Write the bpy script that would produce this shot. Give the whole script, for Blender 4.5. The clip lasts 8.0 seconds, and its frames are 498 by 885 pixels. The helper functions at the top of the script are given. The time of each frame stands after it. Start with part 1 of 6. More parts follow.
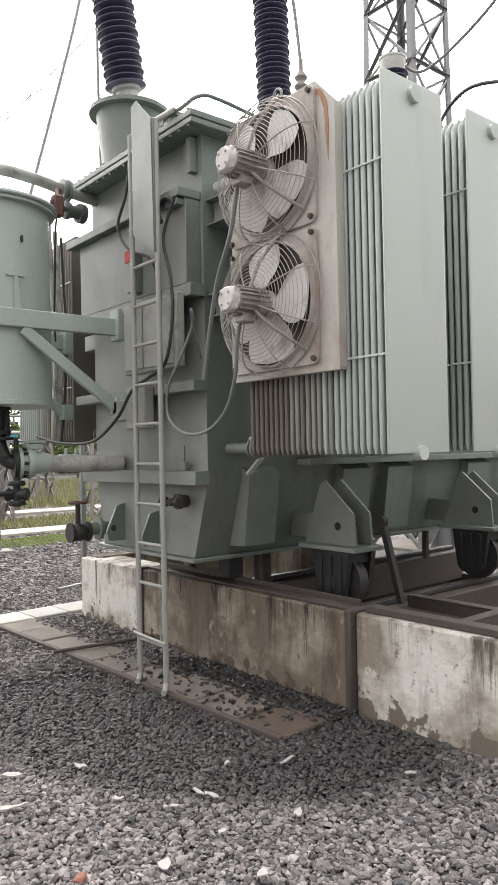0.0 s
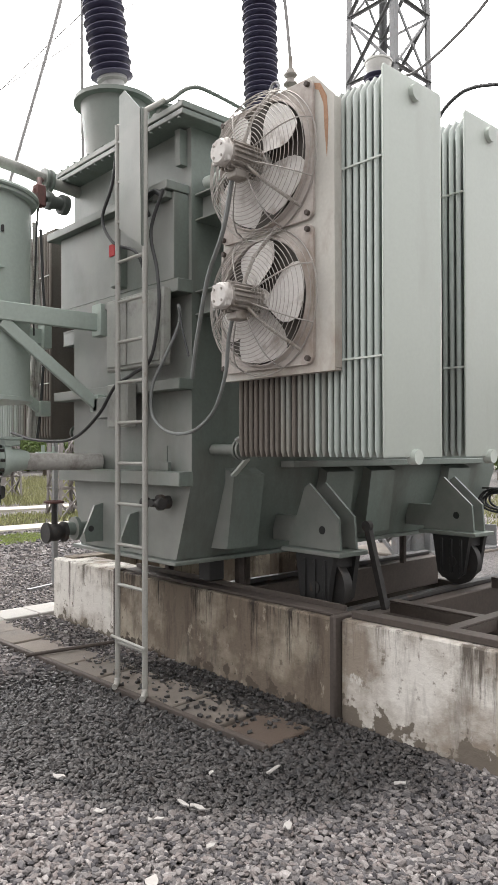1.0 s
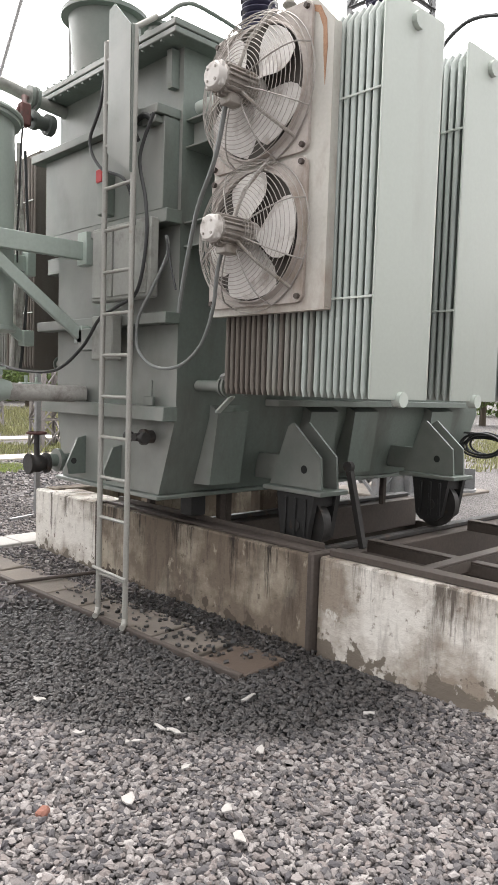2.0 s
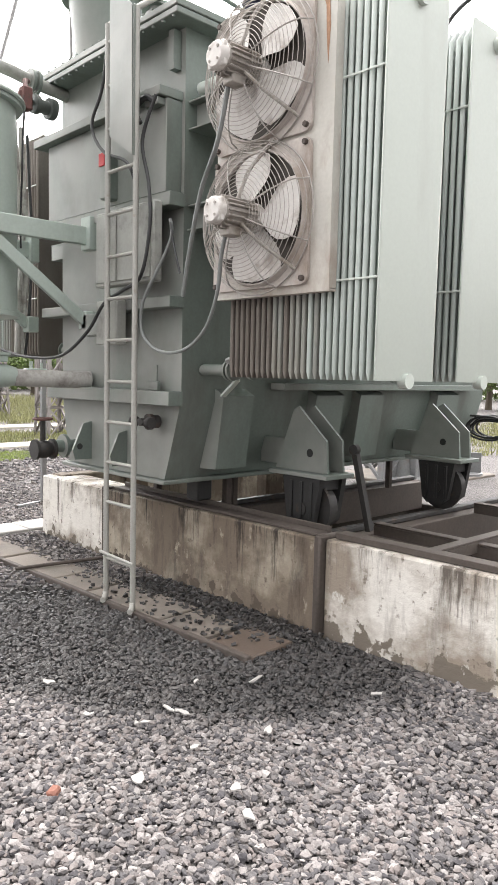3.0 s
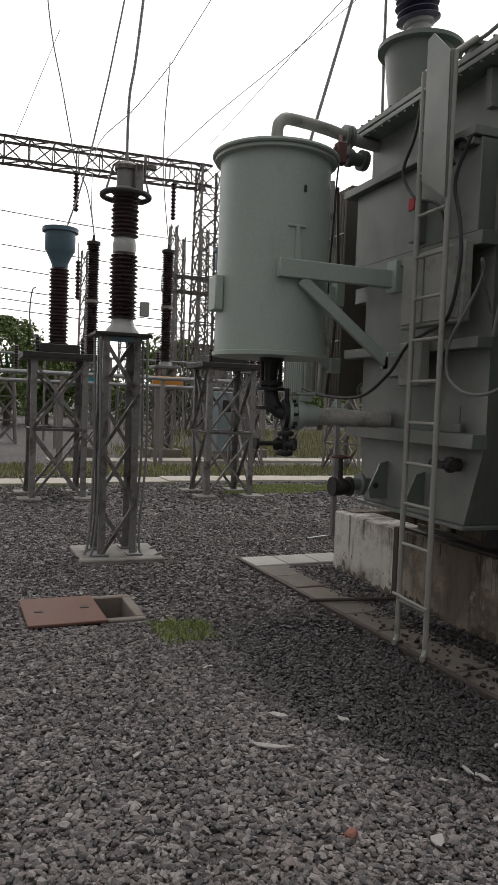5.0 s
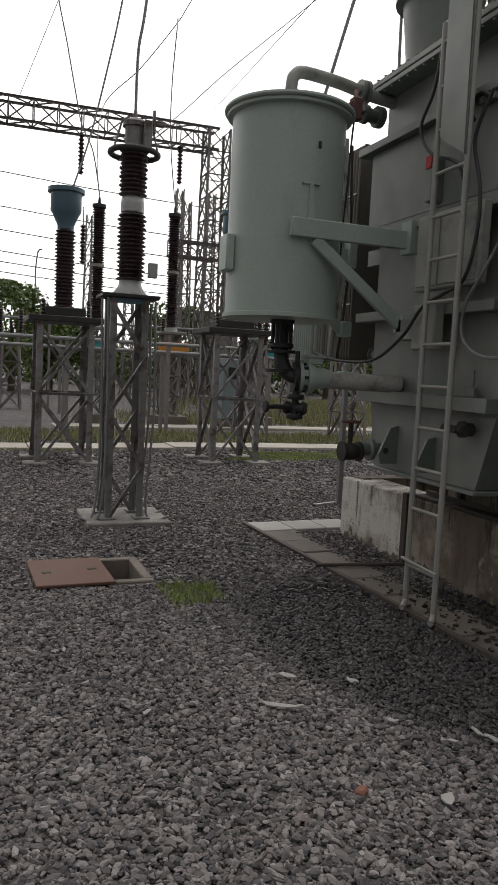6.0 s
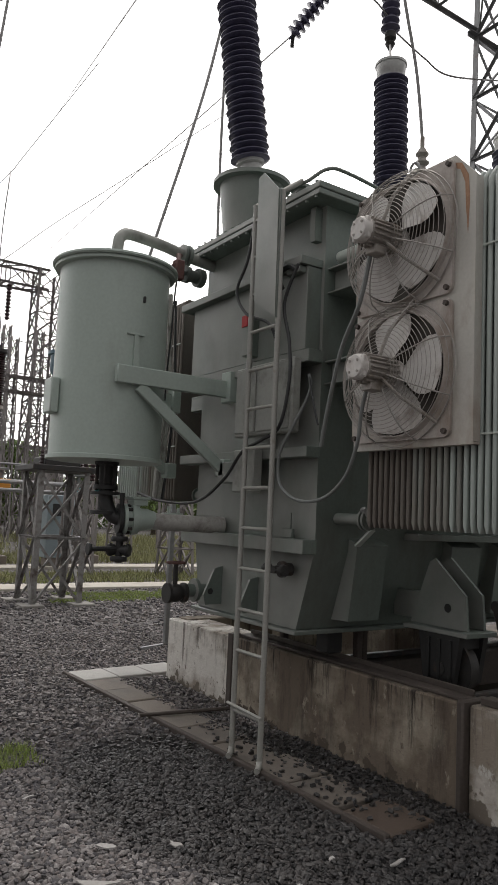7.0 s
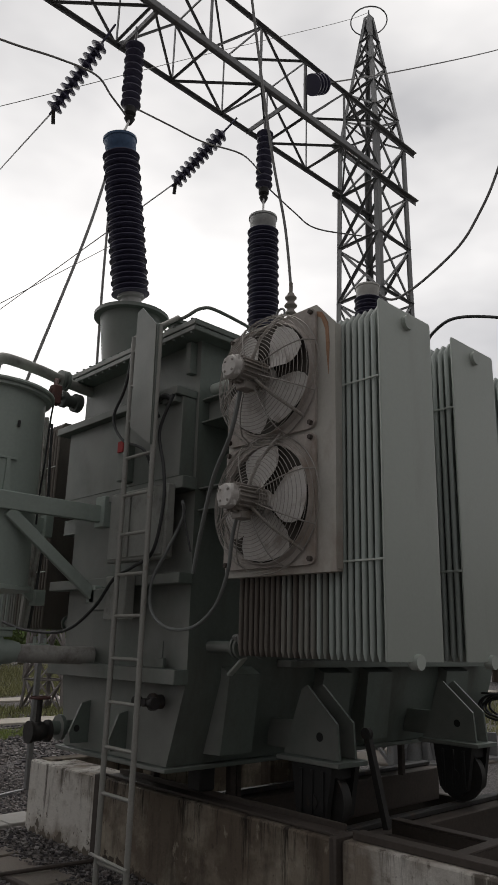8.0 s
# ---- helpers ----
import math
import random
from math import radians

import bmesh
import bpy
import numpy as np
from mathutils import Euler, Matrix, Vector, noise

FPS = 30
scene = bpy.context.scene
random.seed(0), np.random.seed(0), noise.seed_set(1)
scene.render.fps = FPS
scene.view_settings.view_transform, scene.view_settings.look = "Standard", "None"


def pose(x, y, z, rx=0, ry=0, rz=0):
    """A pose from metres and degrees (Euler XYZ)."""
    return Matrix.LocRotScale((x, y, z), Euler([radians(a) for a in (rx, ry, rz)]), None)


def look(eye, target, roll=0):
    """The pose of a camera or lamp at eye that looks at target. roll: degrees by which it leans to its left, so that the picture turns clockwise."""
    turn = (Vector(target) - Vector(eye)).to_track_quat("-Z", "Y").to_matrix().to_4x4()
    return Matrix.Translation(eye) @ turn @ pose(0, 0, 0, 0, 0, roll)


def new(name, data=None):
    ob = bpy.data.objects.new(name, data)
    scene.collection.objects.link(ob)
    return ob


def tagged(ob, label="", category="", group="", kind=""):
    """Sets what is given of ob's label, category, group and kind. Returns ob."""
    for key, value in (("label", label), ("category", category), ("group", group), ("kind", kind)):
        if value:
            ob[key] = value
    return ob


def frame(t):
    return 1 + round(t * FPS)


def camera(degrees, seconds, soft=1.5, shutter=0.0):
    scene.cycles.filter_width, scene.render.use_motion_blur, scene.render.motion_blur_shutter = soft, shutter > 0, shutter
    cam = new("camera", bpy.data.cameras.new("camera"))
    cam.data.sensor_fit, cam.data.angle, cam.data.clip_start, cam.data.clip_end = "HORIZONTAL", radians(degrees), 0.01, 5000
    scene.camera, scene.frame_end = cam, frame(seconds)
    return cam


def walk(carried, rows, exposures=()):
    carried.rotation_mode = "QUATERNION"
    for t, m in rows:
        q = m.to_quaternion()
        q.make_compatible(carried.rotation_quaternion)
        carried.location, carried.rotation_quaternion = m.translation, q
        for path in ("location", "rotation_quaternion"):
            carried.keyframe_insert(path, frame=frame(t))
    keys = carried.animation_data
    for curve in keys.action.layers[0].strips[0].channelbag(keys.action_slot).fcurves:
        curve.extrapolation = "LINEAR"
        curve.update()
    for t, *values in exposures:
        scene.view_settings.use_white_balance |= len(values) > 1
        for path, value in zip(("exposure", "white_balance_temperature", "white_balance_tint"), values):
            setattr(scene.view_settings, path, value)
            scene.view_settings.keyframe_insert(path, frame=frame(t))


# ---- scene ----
cam = camera(37.8, 8.0)
PATH = [
    (0, (0.092, -0.072, 1.784), (1.367, 1.469, 1.803), -1.2),
    (0.5, (0.097, 0.045, 1.763), (1.42, 1.544, 1.775), -0.4),
    (1, (0.063, 0.099, 1.783), (1.406, 1.581, 1.805), -0.1),
    (1.2, (0.071, 0.128, 1.79), (1.416, 1.608, 1.768), 0.7),
    (2.5, (0.057, 0.092, 1.771), (1.439, 1.528, 1.605), 1.7),
    (3, (0.061, 0.104, 1.761), (1.422, 1.557, 1.576), 1.3),
    (3.5, (0.045, 0.122, 1.77), (1.245, 1.717, 1.645), 1.4),
    (4, (0.007, 0.149, 1.788), (0.98, 1.895, 1.722), 1.6),
    (4.5, (-0.039, 0.169, 1.789), (0.784, 1.992, 1.756), 1.7),
    (4.7, (-0.045, 0.169, 1.795), (0.694, 2.027, 1.735), 1.7),
    (6, (-0.076, 0.241, 1.731), (0.637, 2.099, 1.539), 2.8),
    (6.5, (-0.052, 0.224, 1.775), (0.887, 1.988, 1.7), 3.4),
    (7, (-0.073, 0.174, 1.791), (1.035, 1.827, 1.988), 2.6),
    (7.5, (-0.081, 0.112, 1.82), (1.141, 1.655, 2.179), 2.9),
    (8, (-0.09, 0.068, 1.826), (1.224, 1.479, 2.356), 1.5),
]
walk(cam, [(t, look(eye, target, roll)) for t, eye, target, roll in PATH],
     [(0, 0.82), (1.2, 0.78), (2.5, 1.12), (3.0, 1.3), (3.5, 1.4), (4.0, 0.65), (4.5, -0.55), (6.0, -1.03), (6.5, -0.38), (7.0, -0.55), (7.5, -1.1), (8.0, -1.5)])

# ---- world, sun ----
world = bpy.data.worlds.new("overcast")
scene.world = world
world.use_nodes = True
wn, wl = world.node_tree.nodes, world.node_tree.links
wbg = wn["Background"]
SUN_DIR = Vector((0.15, 0.19, 1.0)).normalized()      # towards the sun behind thin cloud
sky = wn.new("ShaderNodeTexSky")
sky.sky_type = "NISHITA"
sky.sun_disc = False
sky.sun_elevation = math.asin(SUN_DIR.z)
sky.sun_rotation = math.atan2(SUN_DIR.x, SUN_DIR.y)
sky.dust_density = 6.0
wco = wn.new("ShaderNodeTexCoord")
wmap = wn.new("ShaderNodeMapping")
wmap.inputs["Scale"].default_value = (1.0, 1.0, 2.2)
wl.new(wco.outputs["Generated"], wmap.inputs["Vector"])
wno = wn.new("ShaderNodeTexNoise")
wno.inputs["Scale"].default_value = 1.6
wno.inputs["Detail"].default_value = 5.0
wl.new(wmap.outputs["Vector"], wno.inputs["Vector"])
wra = wn.new("ShaderNodeValToRGB")
wra.color_ramp.elements[0].position, wra.color_ramp.elements[0].color = 0.34, (7.8, 7.75, 7.95, 1)
wra.color_ramp.elements[1].position, wra.color_ramp.elements[1].color = 0.66, (16.5, 16.1, 15.8, 1)
wl.new(wno.outputs["Fac"], wra.inputs["Fac"])
# cloud is bright on the side of the veiled sun; on the other side it is dull, and dullest near the horizon
GLOW = Vector((0.50, 0.85, 0.12)).normalized()
wsc = wn.new("ShaderNodeVectorMath")
wsc.operation = "SCALE"
wl.new(wra.outputs["Color"], wsc.inputs[0])
wdot = wn.new("ShaderNodeVectorMath")
wdot.operation = "DOT_PRODUCT"
wdot.inputs[1].default_value = GLOW
wl.new(wco.outputs["Generated"], wdot.inputs[0])
wsep = wn.new("ShaderNodeSeparateXYZ")
wl.new(wco.outputs["Generated"], wsep.inputs[0])


def sky_step(source, lo, hi, a, c):
    r = wn.new("ShaderNodeMapRange")
    r.interpolation_type = "SMOOTHSTEP"
    r.inputs["From Min"].default_value, r.inputs["From Max"].default_value = lo, hi
    r.inputs["To Min"].default_value, r.inputs["To Max"].default_value = a, c
    wl.new(source, r.inputs["Value"])
    return r.outputs["Result"]


wblend = wn.new("ShaderNodeMix")
wblend.data_type = "FLOAT"
wl.new(sky_step(wdot.outputs["Value"], -0.1, 0.7, 0.0, 1.0), wblend.inputs[0])
wl.new(sky_step(wsep.outputs["Z"], -0.05, 0.85, 0.50, 1.55), wblend.inputs[2])
wl.new(sky_step(wsep.outputs["Z"], 0.0, 0.75, 4.2, 3.2), wblend.inputs[3])
wl.new(wblend.outputs[0], wsc.inputs["Scale"])
wmx = wn.new("ShaderNodeMix")
wmx.data_type = "RGBA"
wmx.inputs["Factor"].default_value = 0.9
wl.new(sky.outputs["Color"], wmx.inputs["A"])
wl.new(wsc.outputs["Vector"], wmx.inputs["B"])
wl.new(wmx.outputs["Result"], wbg.inputs["Color"])
wbg.inputs["Strength"].default_value = 0.068

sun = new("sun", bpy.data.lights.new("sun", "SUN"))
sun.data.energy = 1.5
sun.data.angle = radians(24)
sun.data.color = (1.0, 0.95, 0.90)
sun.matrix_world = look(SUN_DIR * 40, (0, 0, 0))


# ---- materials ----
def mat(name, base, rough=0.6, metal=0.0, vary=0.12, fine=60.0, coarse=3.0, bump=0.15,
        stain=None, stain_at=0.62, stain_scale=2.0, stretch=(1, 1, 1), island=0.0, tint=0.0):
    """Painted, cast or stone surface: grain and larger wear, with a stain colour that has its own shape."""
    m = bpy.data.materials.new(name)
    m.use_nodes = True
    n, l = m.node_tree.nodes, m.node_tree.links
    b = n["Principled BSDF"]
    geo = n.new("ShaderNodeNewGeometry")
    mp = n.new("ShaderNodeMapping")
    mp.inputs["Scale"].default_value = stretch
    l.new(geo.outputs["Position"], mp.inputs["Vector"])
    big = n.new("ShaderNodeTexNoise")
    big.inputs["Scale"].default_value, big.inputs["Detail"].default_value = coarse, 6
    l.new(mp.outputs["Vector"], big.inputs["Vector"])
    small = n.new("ShaderNodeTexNoise")
    small.inputs["Scale"].default_value, small.inputs["Detail"].default_value = fine, 4
    l.new(geo.outputs["Position"], small.inputs["Vector"])
    add = n.new("ShaderNodeMath")
    add.operation = "ADD"
    l.new(big.outputs["Fac"], add.inputs[0])
    l.new(small.outputs["Fac"], add.inputs[1])
    ramp = n.new("ShaderNodeMapRange")
    ramp.inputs["From Min"].default_value, ramp.inputs["From Max"].default_value = 0.55, 1.45
    ramp.inputs["To Min"].default_value, ramp.inputs["To Max"].default_value = 1 - vary, 1 + vary
    l.new(add.outputs[0], ramp.inputs["Value"])
    value = ramp.outputs["Result"]
    if island or tint:
        rnd = n.new("ShaderNodeMapRange")
        if island:
            l.new(geo.outputs["Random Per Island"], rnd.inputs["Value"])
        else:
            oi = n.new("ShaderNodeObjectInfo")
            l.new(oi.outputs["Random"], rnd.inputs["Value"])
        k = island or tint
        rnd.inputs["To Min"].default_value, rnd.inputs["To Max"].default_value = 1 - k, 1 + k
        mu = n.new("ShaderNodeMath")
        mu.operation = "MULTIPLY"
        l.new(value, mu.inputs[0])
        l.new(rnd.outputs["Result"], mu.inputs[1])
        value = mu.outputs[0]
    sc = n.new("ShaderNodeVectorMath")
    sc.operation = "SCALE"
    sc.inputs[0].default_value = base
    l.new(value, sc.inputs["Scale"])
    colour = sc.outputs["Vector"]
    if stain:
        sn = n.new("ShaderNodeTexNoise")
        sn.inputs["Scale"].default_value, sn.inputs["Detail"].default_value = stain_scale, 8
        sn.inputs["Roughness"].default_value = 0.65
        l.new(mp.outputs["Vector"], sn.inputs["Vector"])
        sr = n.new("ShaderNodeMapRange")
        sr.inputs["From Min"].default_value, sr.inputs["From Max"].default_value = stain_at - 0.06, stain_at + 0.1
        l.new(sn.outputs["Fac"], sr.inputs["Value"])
        mx = n.new("ShaderNodeMix")
        mx.data_type = "RGBA"
        l.new(sr.outputs["Result"], mx.inputs["Factor"])
        l.new(colour, mx.inputs["A"])
        mx.inputs["B"].default_value = (*stain, 1)
        colour = mx.outputs["Result"]
    l.new(colour, b.inputs["Base Color"])
    rr = n.new("ShaderNodeMapRange")
    rr.inputs["To Min"].default_value, rr.inputs["To Max"].default_value = max(0.03, rough - 0.12), min(1, rough + 0.12)
    l.new(big.outputs["Fac"], rr.inputs["Value"])
    l.new(rr.outputs["Result"], b.inputs["Roughness"])
    b.inputs["Metallic"].default_value = metal
    bp = n.new("ShaderNodeBump")
    bp.inputs["Strength"].default_value, bp.inputs["Distance"].default_value = bump, 0.01
    l.new(add.outputs[0], bp.inputs["Height"])
    l.new(bp.outputs["Normal"], b.inputs["Normal"])
    return m


def pale_yard_faces(m, dust, share):
    """Mixes the paler tone given as dust into faces that look towards the open yard (-x), broken by noise."""
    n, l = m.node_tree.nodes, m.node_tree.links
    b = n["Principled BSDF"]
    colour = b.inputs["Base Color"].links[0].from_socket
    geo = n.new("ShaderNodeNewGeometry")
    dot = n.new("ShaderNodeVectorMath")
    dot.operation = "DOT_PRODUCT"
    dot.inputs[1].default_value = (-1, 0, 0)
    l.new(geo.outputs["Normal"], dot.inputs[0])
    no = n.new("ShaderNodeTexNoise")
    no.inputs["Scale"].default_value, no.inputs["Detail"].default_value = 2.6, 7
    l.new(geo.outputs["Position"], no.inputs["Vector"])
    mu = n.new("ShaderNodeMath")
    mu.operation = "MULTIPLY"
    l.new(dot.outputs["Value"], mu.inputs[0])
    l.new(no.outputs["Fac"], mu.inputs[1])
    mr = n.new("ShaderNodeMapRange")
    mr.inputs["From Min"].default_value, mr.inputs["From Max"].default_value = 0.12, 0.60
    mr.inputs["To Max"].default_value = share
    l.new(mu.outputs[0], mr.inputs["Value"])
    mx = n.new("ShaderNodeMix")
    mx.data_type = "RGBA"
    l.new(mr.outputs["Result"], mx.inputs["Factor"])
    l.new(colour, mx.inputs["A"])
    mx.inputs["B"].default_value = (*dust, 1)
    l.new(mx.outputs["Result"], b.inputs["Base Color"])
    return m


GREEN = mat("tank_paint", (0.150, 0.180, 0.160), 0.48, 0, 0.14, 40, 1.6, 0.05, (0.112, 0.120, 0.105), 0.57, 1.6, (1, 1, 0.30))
pale_yard_faces(GREEN, (0.285, 0.287, 0.268), 0.85)
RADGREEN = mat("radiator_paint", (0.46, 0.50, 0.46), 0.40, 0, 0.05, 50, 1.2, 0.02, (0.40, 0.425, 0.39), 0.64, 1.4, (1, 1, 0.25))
DUSTY = mat("dusty_fan_paint", (0.42, 0.38, 0.35), 0.75, 0, 0.16, 50, 5, 0.08, (0.25, 0.20, 0.165), 0.58, 3.2, (1, 1, 0.5))
BLADE = mat("dusty_blade", (0.54, 0.515, 0.49), 0.6, 0, 0.12, 40, 6, 0.05, (0.30, 0.26, 0.23), 0.58, 6)
RUSTY = mat("orange_rust", (0.36, 0.21, 0.13), 0.85, 0, 0.3, 70, 14, 0.3)
PANELP = mat("pale_dusty_panel", (0.46, 0.445, 0.405), 0.65, 0, 0.10, 50, 3, 0.05, (0.31, 0.255, 0.215), 0.55, 2.2, (1, 1, 0.5))
MOTOR = mat("motor_grey", (0.30, 0.275, 0.25), 0.55, 0.1, 0.15, 50, 8, 0.1, (0.20, 0.17, 0.14), 0.56, 9)
WIREM = mat("guard_wire", (0.33, 0.31, 0.285), 0.5, 0.3, 0.15, 60, 9, 0.05)
LADDER = mat("ladder_paint", (0.32, 0.315, 0.29), 0.5, 0.1, 0.12, 60, 5, 0.06, (0.22, 0.18, 0.14), 0.66, 9)
GALV = mat("galvanised_steel", (0.23, 0.232, 0.235), 0.5, 0.4, 0.18, 40, 6, 0.05, (0.20, 0.16, 0.14), 0.64, 6)
STANDST = mat("dull_stand_steel", (0.25, 0.242, 0.235), 0.6, 0.3, 0.25, 40, 5, 0.08, (0.09, 0.07, 0.06), 0.56, 5)
BOXGREY = mat("box_grey_paint", (0.31, 0.315, 0.29), 0.5, 0, 0.12, 40, 3, 0.05, (0.17, 0.17, 0.155), 0.58, 4)
# brown fin dust, its colour lowered further for the shade between the plates
DUSTSHADEFIN = mat("dusty_shaded_fin", (0.145, 0.128, 0.112), 0.8, 0, 0.2, 60, 6, 0.1, (0.13, 0.11, 0.095), 0.52, 5, (1, 1, 0.3))
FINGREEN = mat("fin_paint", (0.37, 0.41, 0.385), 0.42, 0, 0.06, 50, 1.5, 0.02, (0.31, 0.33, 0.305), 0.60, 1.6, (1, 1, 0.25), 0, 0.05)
# thinner dust, also darkened in colour for the shade between plates
MIDFIN = mat("thin_dust_shaded_fin", (0.24, 0.245, 0.225), 0.6, 0, 0.12, 60, 4, 0.05, (0.21, 0.195, 0.17), 0.52, 3, (1, 1, 0.25), 0, 0.12)
# paler green than the transformer tank
CYLGREEN = mat("pale_green_paint", (0.37, 0.428, 0.388), 0.42, 0, 0.10, 40, 1.6, 0.03, (0.27, 0.295, 0.26), 0.62, 1.3, (1, 1, 0.3))
RUSTGALV = mat("weathered_lattice_steel", (0.25, 0.23, 0.225), 0.7, 0.2, 0.22, 40, 5, 0.08)
DARKST = mat("dark_steel", (0.035, 0.033, 0.032), 0.6, 0.2, 0.25, 40, 6, 0.1, (0.075, 0.05, 0.035), 0.62, 7)
BLACK = mat("black_cast_iron", (0.020, 0.020, 0.020), 0.55, 0.0, 0.25, 40, 8, 0.1)
RUSTST = mat("brown_steel_edge", (0.072, 0.058, 0.050), 0.75, 0.1, 0.25, 40, 5, 0.12)
PORC = mat("brown_porcelain", (0.080, 0.076, 0.125), 0.36, 0, 0.12, 30, 4, 0.02)
PORCR = mat("red_brown_porcelain", (0.050, 0.030, 0.031), 0.28, 0, 0.15, 30, 4, 0.02)
ALU = mat("cast_aluminium", (0.42, 0.42, 0.41), 0.5, 0.4, 0.12, 50, 7, 0.06)
WHITEC = mat("white_cap", (0.60, 0.59, 0.56), 0.5, 0, 0.1, 50, 7, 0.05)
BLUE = mat("blue_grey_paint", (0.085, 0.15, 0.19), 0.45, 0, 0.15, 40, 5, 0.05)
BLUECAP = mat("blue_band", (0.07, 0.13, 0.24), 0.5, 0, 0.15, 40, 5, 0.05)
CABLE = mat("black_cable", (0.030, 0.031, 0.032), 0.55, 0, 0.1, 60, 9, 0.03)
CABLEG = mat("grey_hose", (0.17, 0.18, 0.175), 0.5, 0, 0.1, 60, 9, 0.03)
CONDUCT = mat("conductor", (0.24, 0.235, 0.23), 0.5, 0.4, 0.1, 60, 9, 0.03)
REDM = mat("red_plastic", (0.45, 0.03, 0.035), 0.45, 0, 0.1, 60, 9, 0.03)
DARKGREEN = mat("dark_green_fitting", (0.075, 0.085, 0.078), 0.5, 0, 0.2, 50, 6, 0.06)
DUSTPIPE = mat("dust_grey_pipe", (0.40, 0.39, 0.365), 0.7, 0, 0.18, 50, 5, 0.08, (0.21, 0.195, 0.18), 0.55, 5)
REDRUST = mat("faded_red_paint", (0.10, 0.042, 0.037), 0.7, 0, 0.25, 60, 9, 0.1, (0.06, 0.04, 0.035), 0.55, 12)
ORANGE = mat("orange_box_paint", (0.52, 0.22, 0.03), 0.5, 0, 0.1, 60, 9, 0.03)
TEAL = mat("teal_box_paint", (0.02, 0.25, 0.27), 0.5, 0, 0.1, 60, 9, 0.03)
PADC = mat("weathered_pad_concrete", (0.25, 0.238, 0.22), 0.88, 0, 0.2, 70, 4, 0.25, (0.17, 0.155, 0.14), 0.55, 3)
SLAB = mat("slab_concrete", (0.170, 0.146, 0.124), 0.85, 0, 0.16, 90, 5, 0.25, (0.13, 0.115, 0.10), 0.56, 2.4, (1, 1, 1), 0, 0.10)
SLABW = mat("clean_slab_concrete", (0.36, 0.35, 0.33), 0.85, 0, 0.14, 90, 5, 0.25, (0.30, 0.28, 0.26), 0.60, 3, (1, 1, 1), 0, 0.08)
KERB = mat("pale_path_concrete", (0.42, 0.39, 0.34), 0.9, 0, 0.14, 60, 3, 0.2, (0.30, 0.28, 0.24), 0.60, 1.5, (1, 1, 1), 0, 0.1)
DAMPSLAB = mat("damp_slab", (0.085, 0.062, 0.048), 0.7, 0, 0.2, 80, 5, 0.2)
RUSTLID = mat("red_oxide_plate", (0.125, 0.060, 0.043), 0.7, 0, 0.18, 70, 4, 0.12, (0.10, 0.06, 0.045), 0.60, 4)
OILY = mat("oil_soaked_floor", (0.045, 0.038, 0.032), 0.6, 0, 0.3, 40, 2, 0.4)
EARTH = mat("bare_earth", (0.15, 0.12, 0.095), 0.95, 0, 0.3, 40, 2, 0.6)
GRASS = mat("grass_blades", (0.24, 0.30, 0.08), 0.7, 0, 0.2, 30, 1, 0.0, None, 0.6, 2, (1, 1, 1), 0.35)
DRYGRASS = mat("dry_grass_blades", (0.24, 0.24, 0.11), 0.75, 0, 0.2, 30, 1, 0.0, None, 0.6, 2, (1, 1, 1), 0.35)
LEAF = mat("tree_leaves", (0.115, 0.165, 0.045), 0.6, 0, 0.25, 20, 0.8, 0.0, None, 0.6, 2, (1, 1, 1), 0.45)
BARK = mat("bark", (0.10, 0.08, 0.06), 0.9, 0, 0.25, 30, 4, 0.4)
LITTER = mat("white_scrap", (0.35, 0.335, 0.32), 0.7, 0, 0.1, 60, 20, 0.1)
BRICKM = mat("broken_brick", (0.21, 0.095, 0.07), 0.9, 0, 0.2, 80, 20, 0.3)
WALLP = mat("far_building_paint", (0.55, 0.50, 0.46), 0.8, 0, 0.1, 20, 2, 0.1)
CABIN = mat("pale_blue_cabinet", (0.22, 0.27, 0.29), 0.6, 0, 0.1, 20, 2, 0.05)


